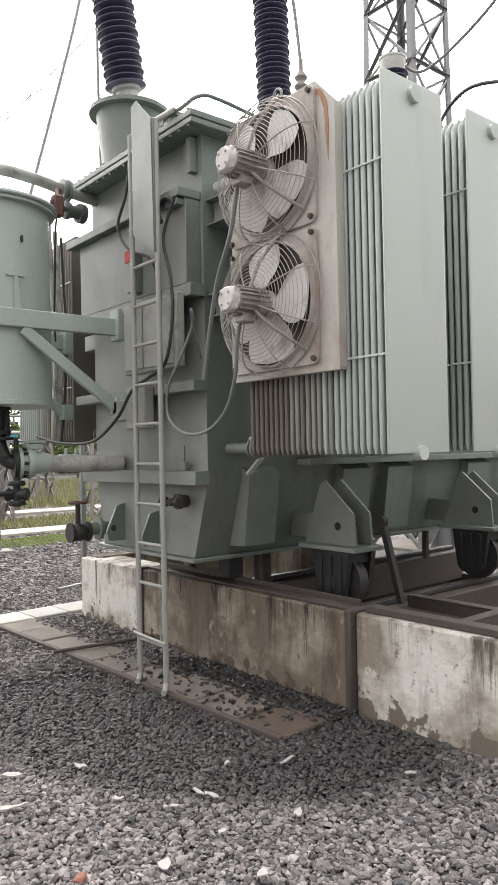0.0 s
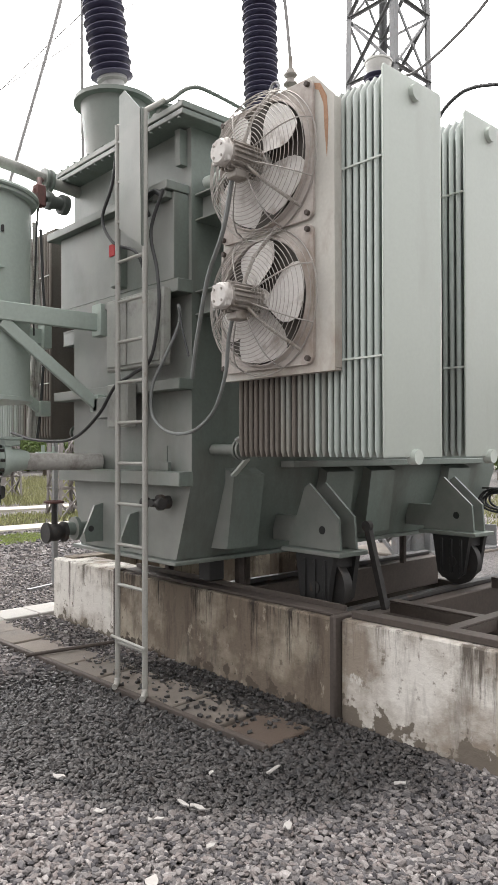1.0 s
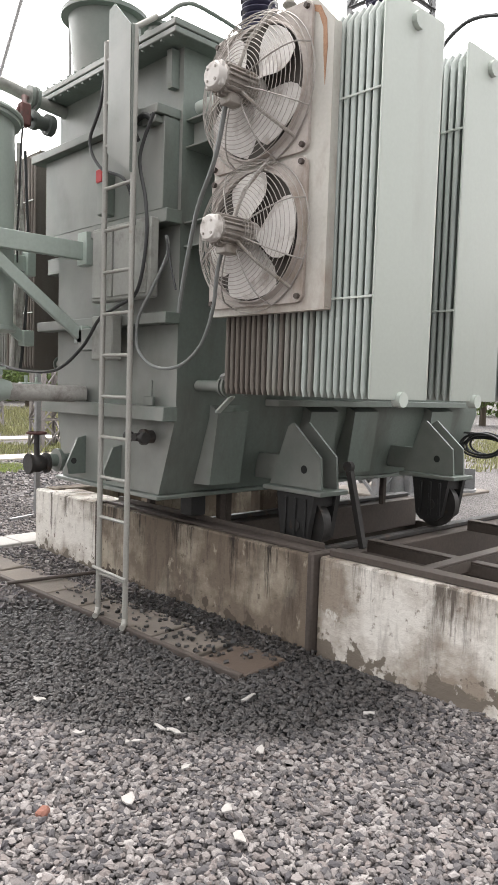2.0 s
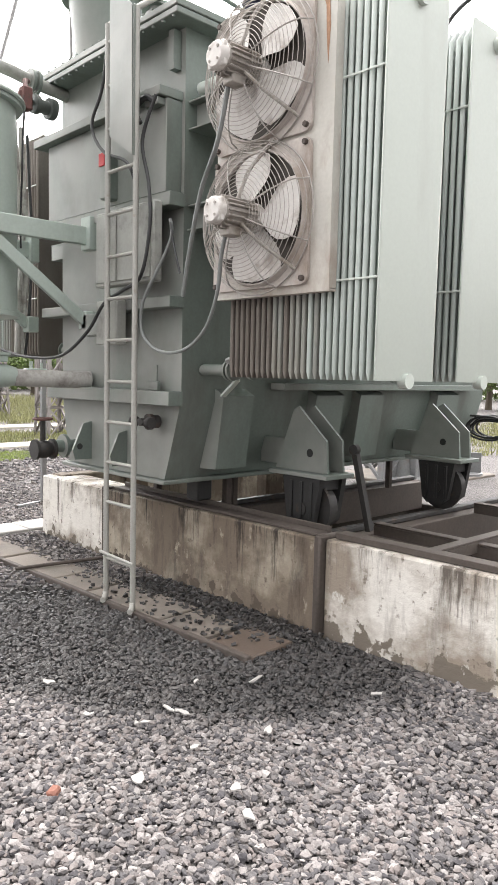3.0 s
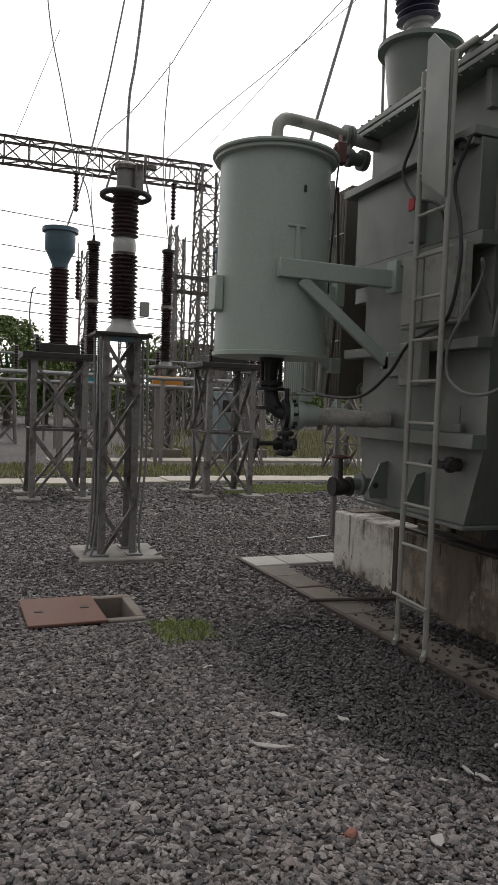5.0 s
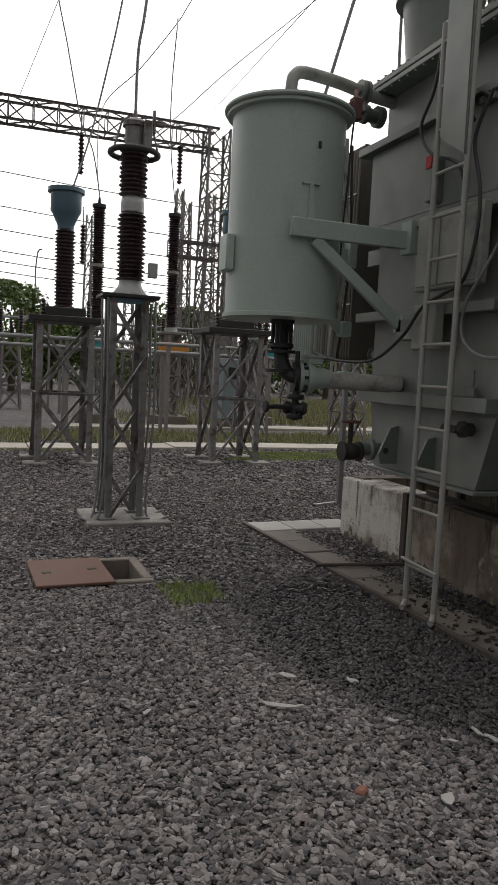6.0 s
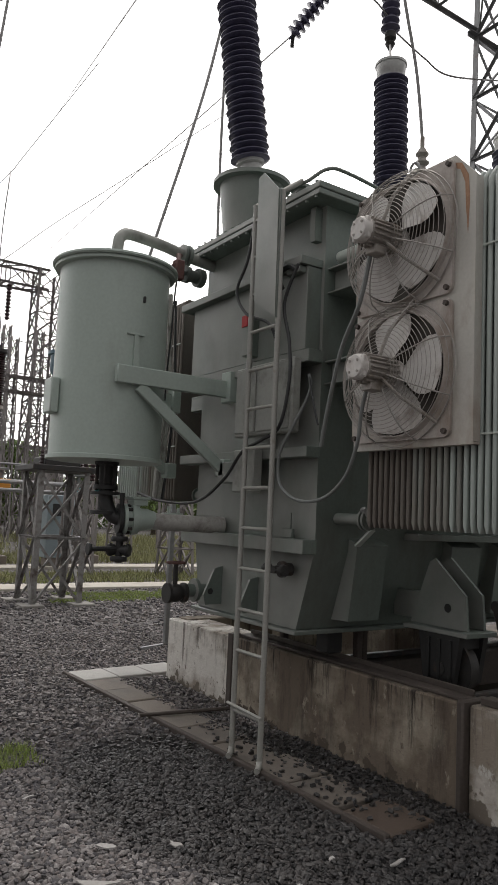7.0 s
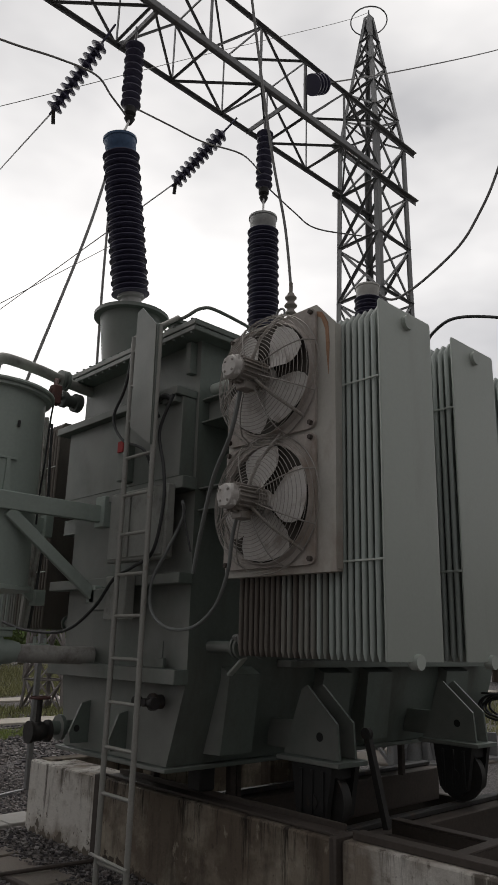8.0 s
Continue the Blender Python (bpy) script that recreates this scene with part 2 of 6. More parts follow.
def shade_oil_patch(n, l, colour, rough, b):
    """Transformer's ground shade and an oil blot painted into the gravel: ragged rim, darker, glossier."""
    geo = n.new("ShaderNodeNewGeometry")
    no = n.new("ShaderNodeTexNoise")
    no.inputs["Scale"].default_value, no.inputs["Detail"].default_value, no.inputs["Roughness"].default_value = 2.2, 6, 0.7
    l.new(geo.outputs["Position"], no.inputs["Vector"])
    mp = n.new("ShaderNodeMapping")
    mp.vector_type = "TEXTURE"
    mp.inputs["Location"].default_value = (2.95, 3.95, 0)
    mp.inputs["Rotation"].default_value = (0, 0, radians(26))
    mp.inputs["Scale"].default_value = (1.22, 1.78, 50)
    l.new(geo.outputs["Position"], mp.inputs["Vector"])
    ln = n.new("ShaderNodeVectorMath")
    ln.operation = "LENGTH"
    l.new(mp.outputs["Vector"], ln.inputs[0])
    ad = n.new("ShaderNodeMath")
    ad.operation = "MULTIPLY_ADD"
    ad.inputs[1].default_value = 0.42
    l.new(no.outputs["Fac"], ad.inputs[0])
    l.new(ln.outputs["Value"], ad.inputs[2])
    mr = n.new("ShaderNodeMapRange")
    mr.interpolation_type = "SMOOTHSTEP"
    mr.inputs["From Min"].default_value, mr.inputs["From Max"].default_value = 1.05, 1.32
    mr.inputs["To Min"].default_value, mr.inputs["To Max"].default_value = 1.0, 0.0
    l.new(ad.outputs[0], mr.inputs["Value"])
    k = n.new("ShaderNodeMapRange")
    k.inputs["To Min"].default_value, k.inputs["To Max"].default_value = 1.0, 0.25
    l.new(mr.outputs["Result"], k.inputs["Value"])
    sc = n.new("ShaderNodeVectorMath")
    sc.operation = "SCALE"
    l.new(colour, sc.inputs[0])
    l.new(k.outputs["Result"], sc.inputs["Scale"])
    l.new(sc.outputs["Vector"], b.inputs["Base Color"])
    r = n.new("ShaderNodeMapRange")
    r.inputs["To Min"].default_value, r.inputs["To Max"].default_value = rough, 0.48
    l.new(mr.outputs["Result"], r.inputs["Value"])
    l.new(r.outputs["Result"], b.inputs["Roughness"])


def ramp_of(n, stops):
    """A colour ramp from (place, colour) pairs."""
    cr = n.new("ShaderNodeValToRGB")
    el = cr.color_ramp.elements
    while len(el) < len(stops):
        el.new(0.5)
    for e, (p, c) in zip(el, stops):
        e.position, e.color = p, (*c, 1)
    return cr


def stone_mat():
    """Crushed granite: each stone its own tone, from blue-black over grey and pinkish to pale, with grain and dust."""
    m = bpy.data.materials.new("crushed_granite")
    m.use_nodes = True
    n, l = m.node_tree.nodes, m.node_tree.links
    b = n["Principled BSDF"]
    geo = n.new("ShaderNodeNewGeometry")
    cr = ramp_of(n, ((0.0, (0.045, 0.042, 0.046)), (0.18, (0.078, 0.074, 0.077)), (0.45, (0.120, 0.110, 0.108)), (0.62, (0.150, 0.130, 0.124)),
                     (0.80, (0.185, 0.172, 0.168)), (0.93, (0.215, 0.20, 0.195)), (1.0, (0.27, 0.253, 0.245))))
    l.new(geo.outputs["Random Per Island"], cr.inputs["Fac"])
    fine = n.new("ShaderNodeTexNoise")
    fine.inputs["Scale"].default_value, fine.inputs["Detail"].default_value = 150, 4
    l.new(geo.outputs["Position"], fine.inputs["Vector"])
    big = n.new("ShaderNodeTexNoise")
    big.inputs["Scale"].default_value, big.inputs["Detail"].default_value = 0.9, 5
    l.new(geo.outputs["Position"], big.inputs["Vector"])
    ad = n.new("ShaderNodeMath")
    ad.operation = "ADD"
    l.new(fine.outputs["Fac"], ad.inputs[0])
    l.new(big.outputs["Fac"], ad.inputs[1])
    mr = n.new("ShaderNodeMapRange")
    mr.inputs["From Min"].default_value, mr.inputs["From Max"].default_value = 0.6, 1.4
    mr.inputs["To Min"].default_value, mr.inputs["To Max"].default_value = 0.80, 1.44
    l.new(ad.outputs[0], mr.inputs["Value"])
    sc = n.new("ShaderNodeVectorMath")
    sc.operation = "SCALE"
    l.new(cr.outputs["Color"], sc.inputs[0])
    l.new(mr.outputs["Result"], sc.inputs["Scale"])
    shade_oil_patch(n, l, sc.outputs["Vector"], 0.9, b)
    bp = n.new("ShaderNodeBump")
    bp.inputs["Strength"].default_value, bp.inputs["Distance"].default_value = 0.3, 0.006
    l.new(fine.outputs["Fac"], bp.inputs["Height"])
    l.new(bp.outputs["Normal"], b.inputs["Normal"])
    return m


STONE = stone_mat()


def ground_mat():
    m = bpy.data.materials.new("gravel_bed")
    m.use_nodes = True
    n, l = m.node_tree.nodes, m.node_tree.links
    b = n["Principled BSDF"]
    geo = n.new("ShaderNodeNewGeometry")
    vo = n.new("ShaderNodeTexVoronoi")
    vo.inputs["Scale"].default_value = 34
    vo.inputs["Randomness"].default_value = 1.0
    l.new(geo.outputs["Position"], vo.inputs["Vector"])
    cr = n.new("ShaderNodeValToRGB")
    cr.color_ramp.elements[0].color = (0.055, 0.050, 0.049, 1)
    cr.color_ramp.elements[1].color = (0.19, 0.175, 0.17, 1)
    l.new(vo.outputs["Color"], cr.inputs["Fac"])
    no = n.new("ShaderNodeTexNoise")
    no.inputs["Scale"].default_value, no.inputs["Detail"].default_value = 0.55, 6
    l.new(geo.outputs["Position"], no.inputs["Vector"])
    mr = n.new("ShaderNodeMapRange")
    mr.inputs["From Min"].default_value, mr.inputs["From Max"].default_value = 0.3, 0.7
    mr.inputs["To Min"].default_value, mr.inputs["To Max"].default_value = 0.75, 1.15
    l.new(no.outputs["Fac"], mr.inputs["Value"])
    sc = n.new("ShaderNodeVectorMath")
    sc.operation = "SCALE"
    l.new(cr.outputs["Color"], sc.inputs[0])
    l.new(mr.outputs["Result"], sc.inputs["Scale"])
    shade_oil_patch(n, l, sc.outputs["Vector"], 0.85, b)
    bp = n.new("ShaderNodeBump")
    bp.inputs["Strength"].default_value, bp.inputs["Distance"].default_value = 1.0, 0.03
    bp.invert = True
    l.new(vo.outputs["Distance"], bp.inputs["Height"])
    l.new(bp.outputs["Normal"], b.inputs["Normal"])
    return m


GRAVEL = ground_mat()


def plaster_mat(name, white, dirt, run, white_at, foot):
    """Old lime wash on a concrete wall: white patches, brown dirt, dark runs that flow down."""
    m = bpy.data.materials.new(name)
    m.use_nodes = True
    n, l = m.node_tree.nodes, m.node_tree.links
    b = n["Principled BSDF"]
    geo = n.new("ShaderNodeNewGeometry")

    def noise_at(scale, stretch, detail=8, rough=0.6):
        mp = n.new("ShaderNodeMapping")
        mp.inputs["Scale"].default_value = stretch
        l.new(geo.outputs["Position"], mp.inputs["Vector"])
        t = n.new("ShaderNodeTexNoise")
        t.inputs["Scale"].default_value, t.inputs["Detail"].default_value, t.inputs["Roughness"].default_value = scale, detail, rough
        l.new(mp.outputs["Vector"], t.inputs["Vector"])
        return t.outputs["Fac"]

    def step(v, a, c):
        r = n.new("ShaderNodeMapRange")
        r.inputs["From Min"].default_value, r.inputs["From Max"].default_value = a, c
        l.new(v, r.inputs["Value"])
        return r.outputs["Result"]

    def mix(f, a, c):
        x = n.new("ShaderNodeMix")
        x.data_type = "RGBA"
        l.new(f, x.inputs["Factor"])
        if isinstance(a, tuple):
            x.inputs["A"].default_value = (*a, 1)
        else:
            l.new(a, x.inputs["A"])
        x.inputs["B"].default_value = (*c, 1)
        return x.outputs["Result"]

    c = mix(step(noise_at(1.7, (1, 1, 1.1)), white_at, white_at + 0.16), dirt, white)
    c = mix(step(noise_at(4.0, (1, 1, 0.22), 10, 0.72), 0.52, 0.74), c, run)
    c = mix(step(noise_at(16.0, (1, 1, 1)), 0.60, 0.70), c, tuple(0.7 * v for v in dirt))
    c = mix(step(noise_at(9.0, (1, 1, 0.6), 10, 0.7), 0.60, 0.66), c, tuple(0.85 * v for v in white))
    # black drips that start at the coping and thin out downwards
    sep = n.new("ShaderNodeSeparateXYZ")
    l.new(geo.outputs["Position"], sep.inputs[0])

    def plus(a, k, d):
        x = n.new("ShaderNodeMath")
        x.operation = "MULTIPLY_ADD"
        l.new(a, x.inputs[0])
        x.inputs[1].default_value = k
        l.new(d, x.inputs[2])
        return x.outputs[0]

    c = mix(step(plus(sep.outputs["Z"], 0.22, noise_at(7.0, (1, 1, 0.08), 8, 0.78)), 0.66, 0.76), c, tuple(0.7 * v for v in run))
    # the wash has come off along the foot, with a ragged edge
    c = mix(step(plus(sep.outputs["Z"], -1.0, noise_at(7.0, (1, 1, 1), 6, 0.6)), foot, foot + 0.03), c, tuple(0.55 * v for v in dirt))
    l.new(c, b.inputs["Base Color"])
    b.inputs["Roughness"].default_value = 0.9
    bp = n.new("ShaderNodeBump")
    bp.inputs["Strength"].default_value, bp.inputs["Distance"].default_value = 0.5, 0.015
    l.new(noise_at(24, (1, 1, 1)), bp.inputs["Height"])
    l.new(bp.outputs["Normal"], b.inputs["Normal"])
    return m


PLASTER = plaster_mat("dirty_plaster", (0.36, 0.315, 0.25), (0.155, 0.122, 0.092), (0.042, 0.032, 0.025), 0.46, 0.47)
WHITEWASH = plaster_mat("white_washed_plaster", (0.68, 0.65, 0.60), (0.28, 0.235, 0.19), (0.17, 0.145, 0.12), 0.40, 0.43)


# ---- building helpers ----
class Shape:
    """Collects solid pieces into one mesh, in world metres."""

    def __init__(self):
        self.v, self.f, self.smooth = [], [], []

    def add(self, verts, faces, smooth=False):
        k = len(self.v)
        self.v += [tuple(p) for p in verts]
        self.f += [tuple(i + k for i in q) for q in faces]
        self.smooth += [smooth] * len(faces)
        return self

    def box(self, lo, hi, c=0.006, m=None):
        """A block with chamfered edges; m turns and moves it."""
        ctr = [(a + b) / 2 for a, b in zip(lo, hi)]
        h = [abs(b - a) / 2 for a, b in zip(lo, hi)]
        c = min(c, *(0.45 * a for a in h))
        verts, idx = [], {}
        for sx in (-1, 1):
            for sy in (-1, 1):
                for sz in (-1, 1):
                    s = (sx, sy, sz)
                    for ax in range(3):
                        p = [ctr[i] + s[i] * (h[i] - (0 if i == ax else c)) for i in range(3)]
                        idx[s, ax] = len(verts)
                        verts.append(m @ Vector(p) if m else Vector(p))
        faces = []
        sg = (-1, 1)
        for ax in range(3):
            o, q = [i for i in range(3) if i != ax]
            for s in sg:
                ring = []
                for a, b in ((-1, -1), (1, -1), (1, 1), (-1, 1)):
                    k = [0, 0, 0]
                    k[ax], k[o], k[q] = s, a, b
                    ring.append(idx[tuple(k), ax])
                faces.append(ring)
            for a in sg:
                for b in sg:
                    k1, k2 = [0, 0, 0], [0, 0, 0]
                    k1[o] = k2[o] = a
                    k1[q] = k2[q] = b
                    k1[ax], k2[ax] = -1, 1
                    faces.append([idx[tuple(k1), o], idx[tuple(k2), o], idx[tuple(k2), q], idx[tuple(k1), q]])
        for k in {s for s, _ in idx}:
            faces.append([idx[k, 0], idx[k, 1], idx[k, 2]])
        return self.add(verts, faces)

    def tube(self, pts, r, n=10, cap=True):
        """A round bar or pipe through the points; r is one radius or one for each point."""
        pts = [Vector(p) for p in pts]
        rs = r if isinstance(r, (list, tuple)) else [r] * len(pts)
        verts, faces = [], []
        up = Vector((0.13, 0.07, 1)).normalized()
        prev = None
        for i, p in enumerate(pts):
            d = (pts[min(i + 1, len(pts) - 1)] - pts[max(i - 1, 0)]).normalized()
            if prev is None:
                a = d.cross(up if abs(d.dot(up)) < 0.95 else Vector((1, 0.1, 0))).normalized()
            else:
                a = (prev - d * prev.dot(d)).normalized()
            prev = a
            b = d.cross(a)
            verts += [p + (a * math.cos(2 * math.pi * k / n) + b * math.sin(2 * math.pi * k / n)) * rs[i] for k in range(n)]
        for i in range(len(pts) - 1):
            faces += [(i * n + k, i * n + (k + 1) % n, (i + 1) * n + (k + 1) % n, (i + 1) * n + k) for k in range(n)]
        self.add(verts, faces, True)
        if cap:
            k = len(self.v) - len(verts)
            self.f += [tuple(range(k, k + n)), tuple(range(k + (len(pts) - 1) * n, k + len(pts) * n))]
            self.smooth += [False, False]
        return self

    def lathe(self, profile, base, axis=(0, 0, 1), n=28):
        """A turned body: (radius, height) pairs along the axis from the base."""
        ax = Vector(axis).normalized()
        base = Vector(base)
        a = ax.orthogonal().normalized()
        b = ax.cross(a)
        verts, faces = [], []
        for r, h in profile:
            verts += [base + ax * h + (a * math.cos(2 * math.pi * k / n) + b * math.sin(2 * math.pi * k / n)) * max(r, 1e-4) for k in range(n)]
        for i in range(len(profile) - 1):
            faces += [(i * n + k, i * n + (k + 1) % n, (i + 1) * n + (k + 1) % n, (i + 1) * n + k) for k in range(n)]
        k0 = len(self.v)
        self.add(verts, faces, True)
        self.f += [tuple(range(k0, k0 + n)), tuple(range(k0 + (len(profile) - 1) * n, k0 + len(profile) * n))]
        self.smooth += [False, False]
        return self

    def prism(self, poly, axis, a, b):
        """A plate: a polygon in the two other axes, from a to b along the axis."""
        o = [i for i in range(3) if i != axis]
        verts = []
        for w in (a, b):
            for u, v in poly:
                p = [0, 0, 0]
                p[axis], p[o[0]], p[o[1]] = w, u, v
                verts.append(p)
        n = len(poly)
        faces = [tuple(range(n)), tuple(range(n, 2 * n))] + [(i, (i + 1) % n, n + (i + 1) % n, n + i) for i in range(n)]
        return self.add(verts, faces)

    def bar(self, p, q, w=0.05, d=None):
        """A straight rolled angle from p to q."""
        p, q = Vector(p), Vector(q)
        t = w * 0.16
        z = (q - p).normalized()
        x = z.orthogonal().normalized() if abs(z.z) < 0.9 else Vector((1, 0, 0))
        if abs(z.z) < 0.9:
            x = z.cross(Vector((0, 0, 1))).normalized()
        y = z.cross(x).normalized()
        x = y.cross(z)
        if d is not None:
            x, y = x * d[0], y * d[1]
        prof = [(0, 0), (w, 0), (w, t), (t, t), (t, w), (0, w)]
        verts = [e + x * u + y * v for e in (p, q) for u, v in prof]
        faces = [tuple(range(6)), tuple(range(6, 12))] + [(i, (i + 1) % 6, 6 + (i + 1) % 6, 6 + i) for i in range(6)]
        return self.add(verts, faces)


def thing(name, loc, label, category, group="", kind=""):
    ob = new(name)
    ob.empty_display_size = 0.1
    ob.location = loc
    return tagged(ob, label, category, group, kind)


def mesh_of(name, sh, material, origin):
    me = bpy.data.meshes.new(name)
    o = Vector(origin)
    me.from_pydata([tuple(Vector(p) - o) for p in sh.v], [], sh.f)
    me.polygons.foreach_set("use_smooth", sh.smooth)
    bm = bmesh.new()
    bm.from_mesh(me)
    bmesh.ops.recalc_face_normals(bm, faces=bm.faces)
    bm.to_mesh(me)
    bm.free()
    me.set_sharp_from_angle(angle=radians(38))
    me.materials.append(material)
    return me


def root_of(ob):
    while ob.parent:
        ob = ob.parent
    return ob


def part(name, sh, material, parent, label=""):
    """One mesh object under a thing or under a part; coordinates in world metres."""
    ob = new(name, mesh_of(name, sh, material, root_of(parent).location))
    ob.parent = parent
    return tagged(ob, label)


def solid(name, sh, material, loc, label="", category="", group="", kind=""):
    """A thing that is one mesh."""
    ob = new(name, mesh_of(name, sh, material, loc))
    ob.location = loc
    return tagged(ob, label, category, group, kind)


def bend(pts, steps=8):
    """A smooth run through the points."""
    pts = [Vector(p) for p in pts]
    out = []
    for i in range(len(pts) - 1):
        p0, p1, p2, p3 = pts[max(i - 1, 0)], pts[i], pts[i + 1], pts[min(i + 2, len(pts) - 1)]
        for k in range(steps):
            t = k / steps
            out.append(0.5 * ((2 * p1) + (p2 - p0) * t + (2 * p0 - 5 * p1 + 4 * p2 - p3) * t * t + (3 * p1 - p0 - 3 * p2 + p3) * t ** 3))
    return out + [pts[-1]]


def sheds(r0, r1, h0, h1, count):
    """Profile of a porcelain body with wide and narrow skirts."""
    prof = [(r0, h0)]
    step = (h1 - h0) / count
    for i in range(count):
        z = h0 + i * step
        rr = r1 if i % 2 == 0 else r1 * 0.93
        prof += [(r0, z + 0.05 * step), (rr, z + 0.38 * step), (rr, z + 0.50 * step), (r0 * 1.04, z + 0.86 * step)]
    return prof + [(r0, h1)]


# ---- ground and pit ----
def flat(name, lo, hi, z, material, label, kind="structure", cells=(1, 1), wave=0.0):
    nx, ny = cells
    vs, fs = [], []
    for j in range(ny + 1):
        for i in range(nx + 1):
            x, y = lo[0] + (hi[0] - lo[0]) * i / nx, lo[1] + (hi[1] - lo[1]) * j / ny
            vs.append((x, y, z + wave * noise.noise(Vector((x * 0.8, y * 0.8, 3.1)))))
    for j in range(ny):
        for i in range(nx):
            k = j * (nx + 1) + i
            fs.append((k, k + 1, k + nx + 2, k + nx + 1))
    sh = Shape()
    sh.add(vs, fs)
    return solid(name, sh, material, (lo[0], lo[1], 0), label, "ground", kind=kind)


WX0, WX1 = 3.70, 3.93           # near wall of the oil pit
PIT_Y0, PIT_Y1, PIT_X1 = -1.5, 7.18, 8.0
TOP = 0.67

# the ground sheet leaves the pit and the cable trench open
gs = Shape()
HX0, HX1, HY0, HY1 = 0.99, 1.25, 5.95, 6.55
xs = [-900, -30, HX0, HX1, WX0 + 0.05, PIT_X1, 40, 900]
ys = [-900, -30, PIT_Y0, HY0, HY1, PIT_Y1 - 0.05, 40, 900]
gv = [(x, y, 0.0) for y in ys for x in xs]
gf = []
for j in range(len(ys) - 1):
    for i in range(len(xs) - 1):
        if xs[i] >= WX0 and xs[i + 1] <= PIT_X1 and ys[j] >= PIT_Y0 and ys[j + 1] < PIT_Y1:
            continue
        if xs[i] == HX0 and ys[j] == HY0:
            continue
        k = j * len(xs) + i
        gf.append((k, k + 1, k + len(xs) + 1, k + len(xs)))
gs.add(gv, gf)
ground = solid("ground", gs, GRAVEL, (0, 0, 0), "grey crushed stone bed of the switchyard", "ground", kind="structure")

pit = thing("oil_pit", (WX0, PIT_Y1, 0), "lime-washed concrete wall round the oil pit, stained and damp", "pit wall", kind="structure")
w = Shape()
w.box((WX0, 3.30, -0.6), (WX1, 5.93, TOP), 0.012)
part("wall_panel", w, PLASTER, pit, "brown stained plaster")
w = Shape()
w.box((WX0 - 0.003, 5.96, -0.6), (WX1 + 0.15, PIT_Y1, TOP - 0.015), 0.012)
part("wall_end", w, WHITEWASH, pit, "white-washed plaster with stains")
w = Shape()
w.box((WX0 + 0.02, PIT_Y0, -0.6), (WX1, 3.24, TOP + 0.005), 0.012, Matrix.Translation((WX0, 3.24, 0)) @ Matrix.Rotation(radians(2.2), 4, "Z") @ Matrix.Translation((-WX0, -3.24, 0)))
part("wall_panel", w, WHITEWASH, pit, "white-washed plaster with stains")
w = Shape()
w.box((WX0 - 0.035, 3.245, -0.2), (WX1, 3.300, TOP + 0.03), 0.015)
part("joint_post", w, RUSTST, pit, "brown steel angle at the joint")
w = Shape()
w.box((WX0 - 0.02, 5.90, -0.2), (WX0 + 0.08, 5.98, TOP + 0.02), 0.008)
part("joint_post", w, RUSTST, pit, "brown steel angle at the joint")
w = Shape()
w.box((WX0 + 0.1, PIT_Y1 - 0.22, -0.6), (PIT_X1, PIT_Y1 - 0.01, TOP), 0.012)
part("wall_panel", w, PLASTER, pit)
w = Shape()
w.box((PIT_X1 - 0.25, PIT_Y0, -0.6), (PIT_X1, PIT_Y1 - 0.23, 0.22), 0.012)
part("wall_panel", w, OILY, pit, "dark damp concrete")
w = Shape()
w.box((WX1, PIT_Y0, -0.6), (PIT_X1 - 0.26, PIT_Y0 + 0.2, TOP), 0.012)
part("wall_panel", w, PLASTER, pit)
w = Shape()
w.box((WX1, PIT_Y0, -0.75), (PIT_X1, PIT_Y1, -0.6), 0.01)
part("pit_floor", w, OILY, pit, "dark oil-soaked floor")
# steel edging, rails and cross beams of the pit
edge = Shape()
edge.box((WX0 + 0.05, 3.33, TOP + 0.002), (WX0 + 0.20, 5.88, TOP + 0.022), 0.004)
edge.box((WX0 + 0.17, 3.33, TOP + 0.02), (WX0 + 0.19, 5.88, TOP + 0.06), 0.004)
part("edge_angle", edge, RUSTST, pit)
edge = Shape()
edge.box((WX0 + 0.08, PIT_Y0, TOP + 0.008), (WX0 + 0.19, 3.2, TOP + 0.05), 0.004, Matrix.Translation((WX0, 3.24, 0)) @ Matrix.Rotation(radians(2.2), 4, "Z") @ Matrix.Translation((-WX0, -3.24, 0)))
part("edge_angle", edge, RUSTST, pit)
for y in (3.80, 5.30):
    b = Shape()
    b.box((WX0 + 0.25, y - 0.16, 0.16), (PIT_X1 - 0.25, y + 0.16, 0.50), 0.01)
    part("rail_beam", b, RUSTST, pit, "dark brown concrete and steel rail beam")
    b = Shape()
    b.box((WX0 + 0.25, y - 0.04, 0.502), (PIT_X1 - 0.25, y + 0.04, 0.55), 0.01)
    part("rail", b, DARKST, pit)
for x in (4.75, 6.3):
    b = Shape()
    b.box((x, PIT_Y0 + 0.2, 0.585), (x + 0.09, 3.62, 0.60), 0.004)
    b.box((x, PIT_Y0 + 0.2, 0.50), (x + 0.014, 3.62, 0.584), 0.004)
    part("cross_beam", b, RUSTST, pit)
for y in (2.70, 0.9):
    b = Shape()
    b.box((WX1, y, 0.61), (PIT_X1 - 0.25, y + 0.09, 0.625), 0.004)
    b.box((WX1, y, 0.53), (PIT_X1 - 0.25, y + 0.014, 0.609), 0.004)
    part("cross_beam", b, RUSTST, pit)
for x, y in ((4.55, 6.3), (5.6, 5.7)):
    b = Shape()
    b.box((x, y, 0.3), (x + 0.5, y + 0.2, 0.84), 0.03)
    part("plinth_block", b, PLASTER, pit, "brown concrete block")

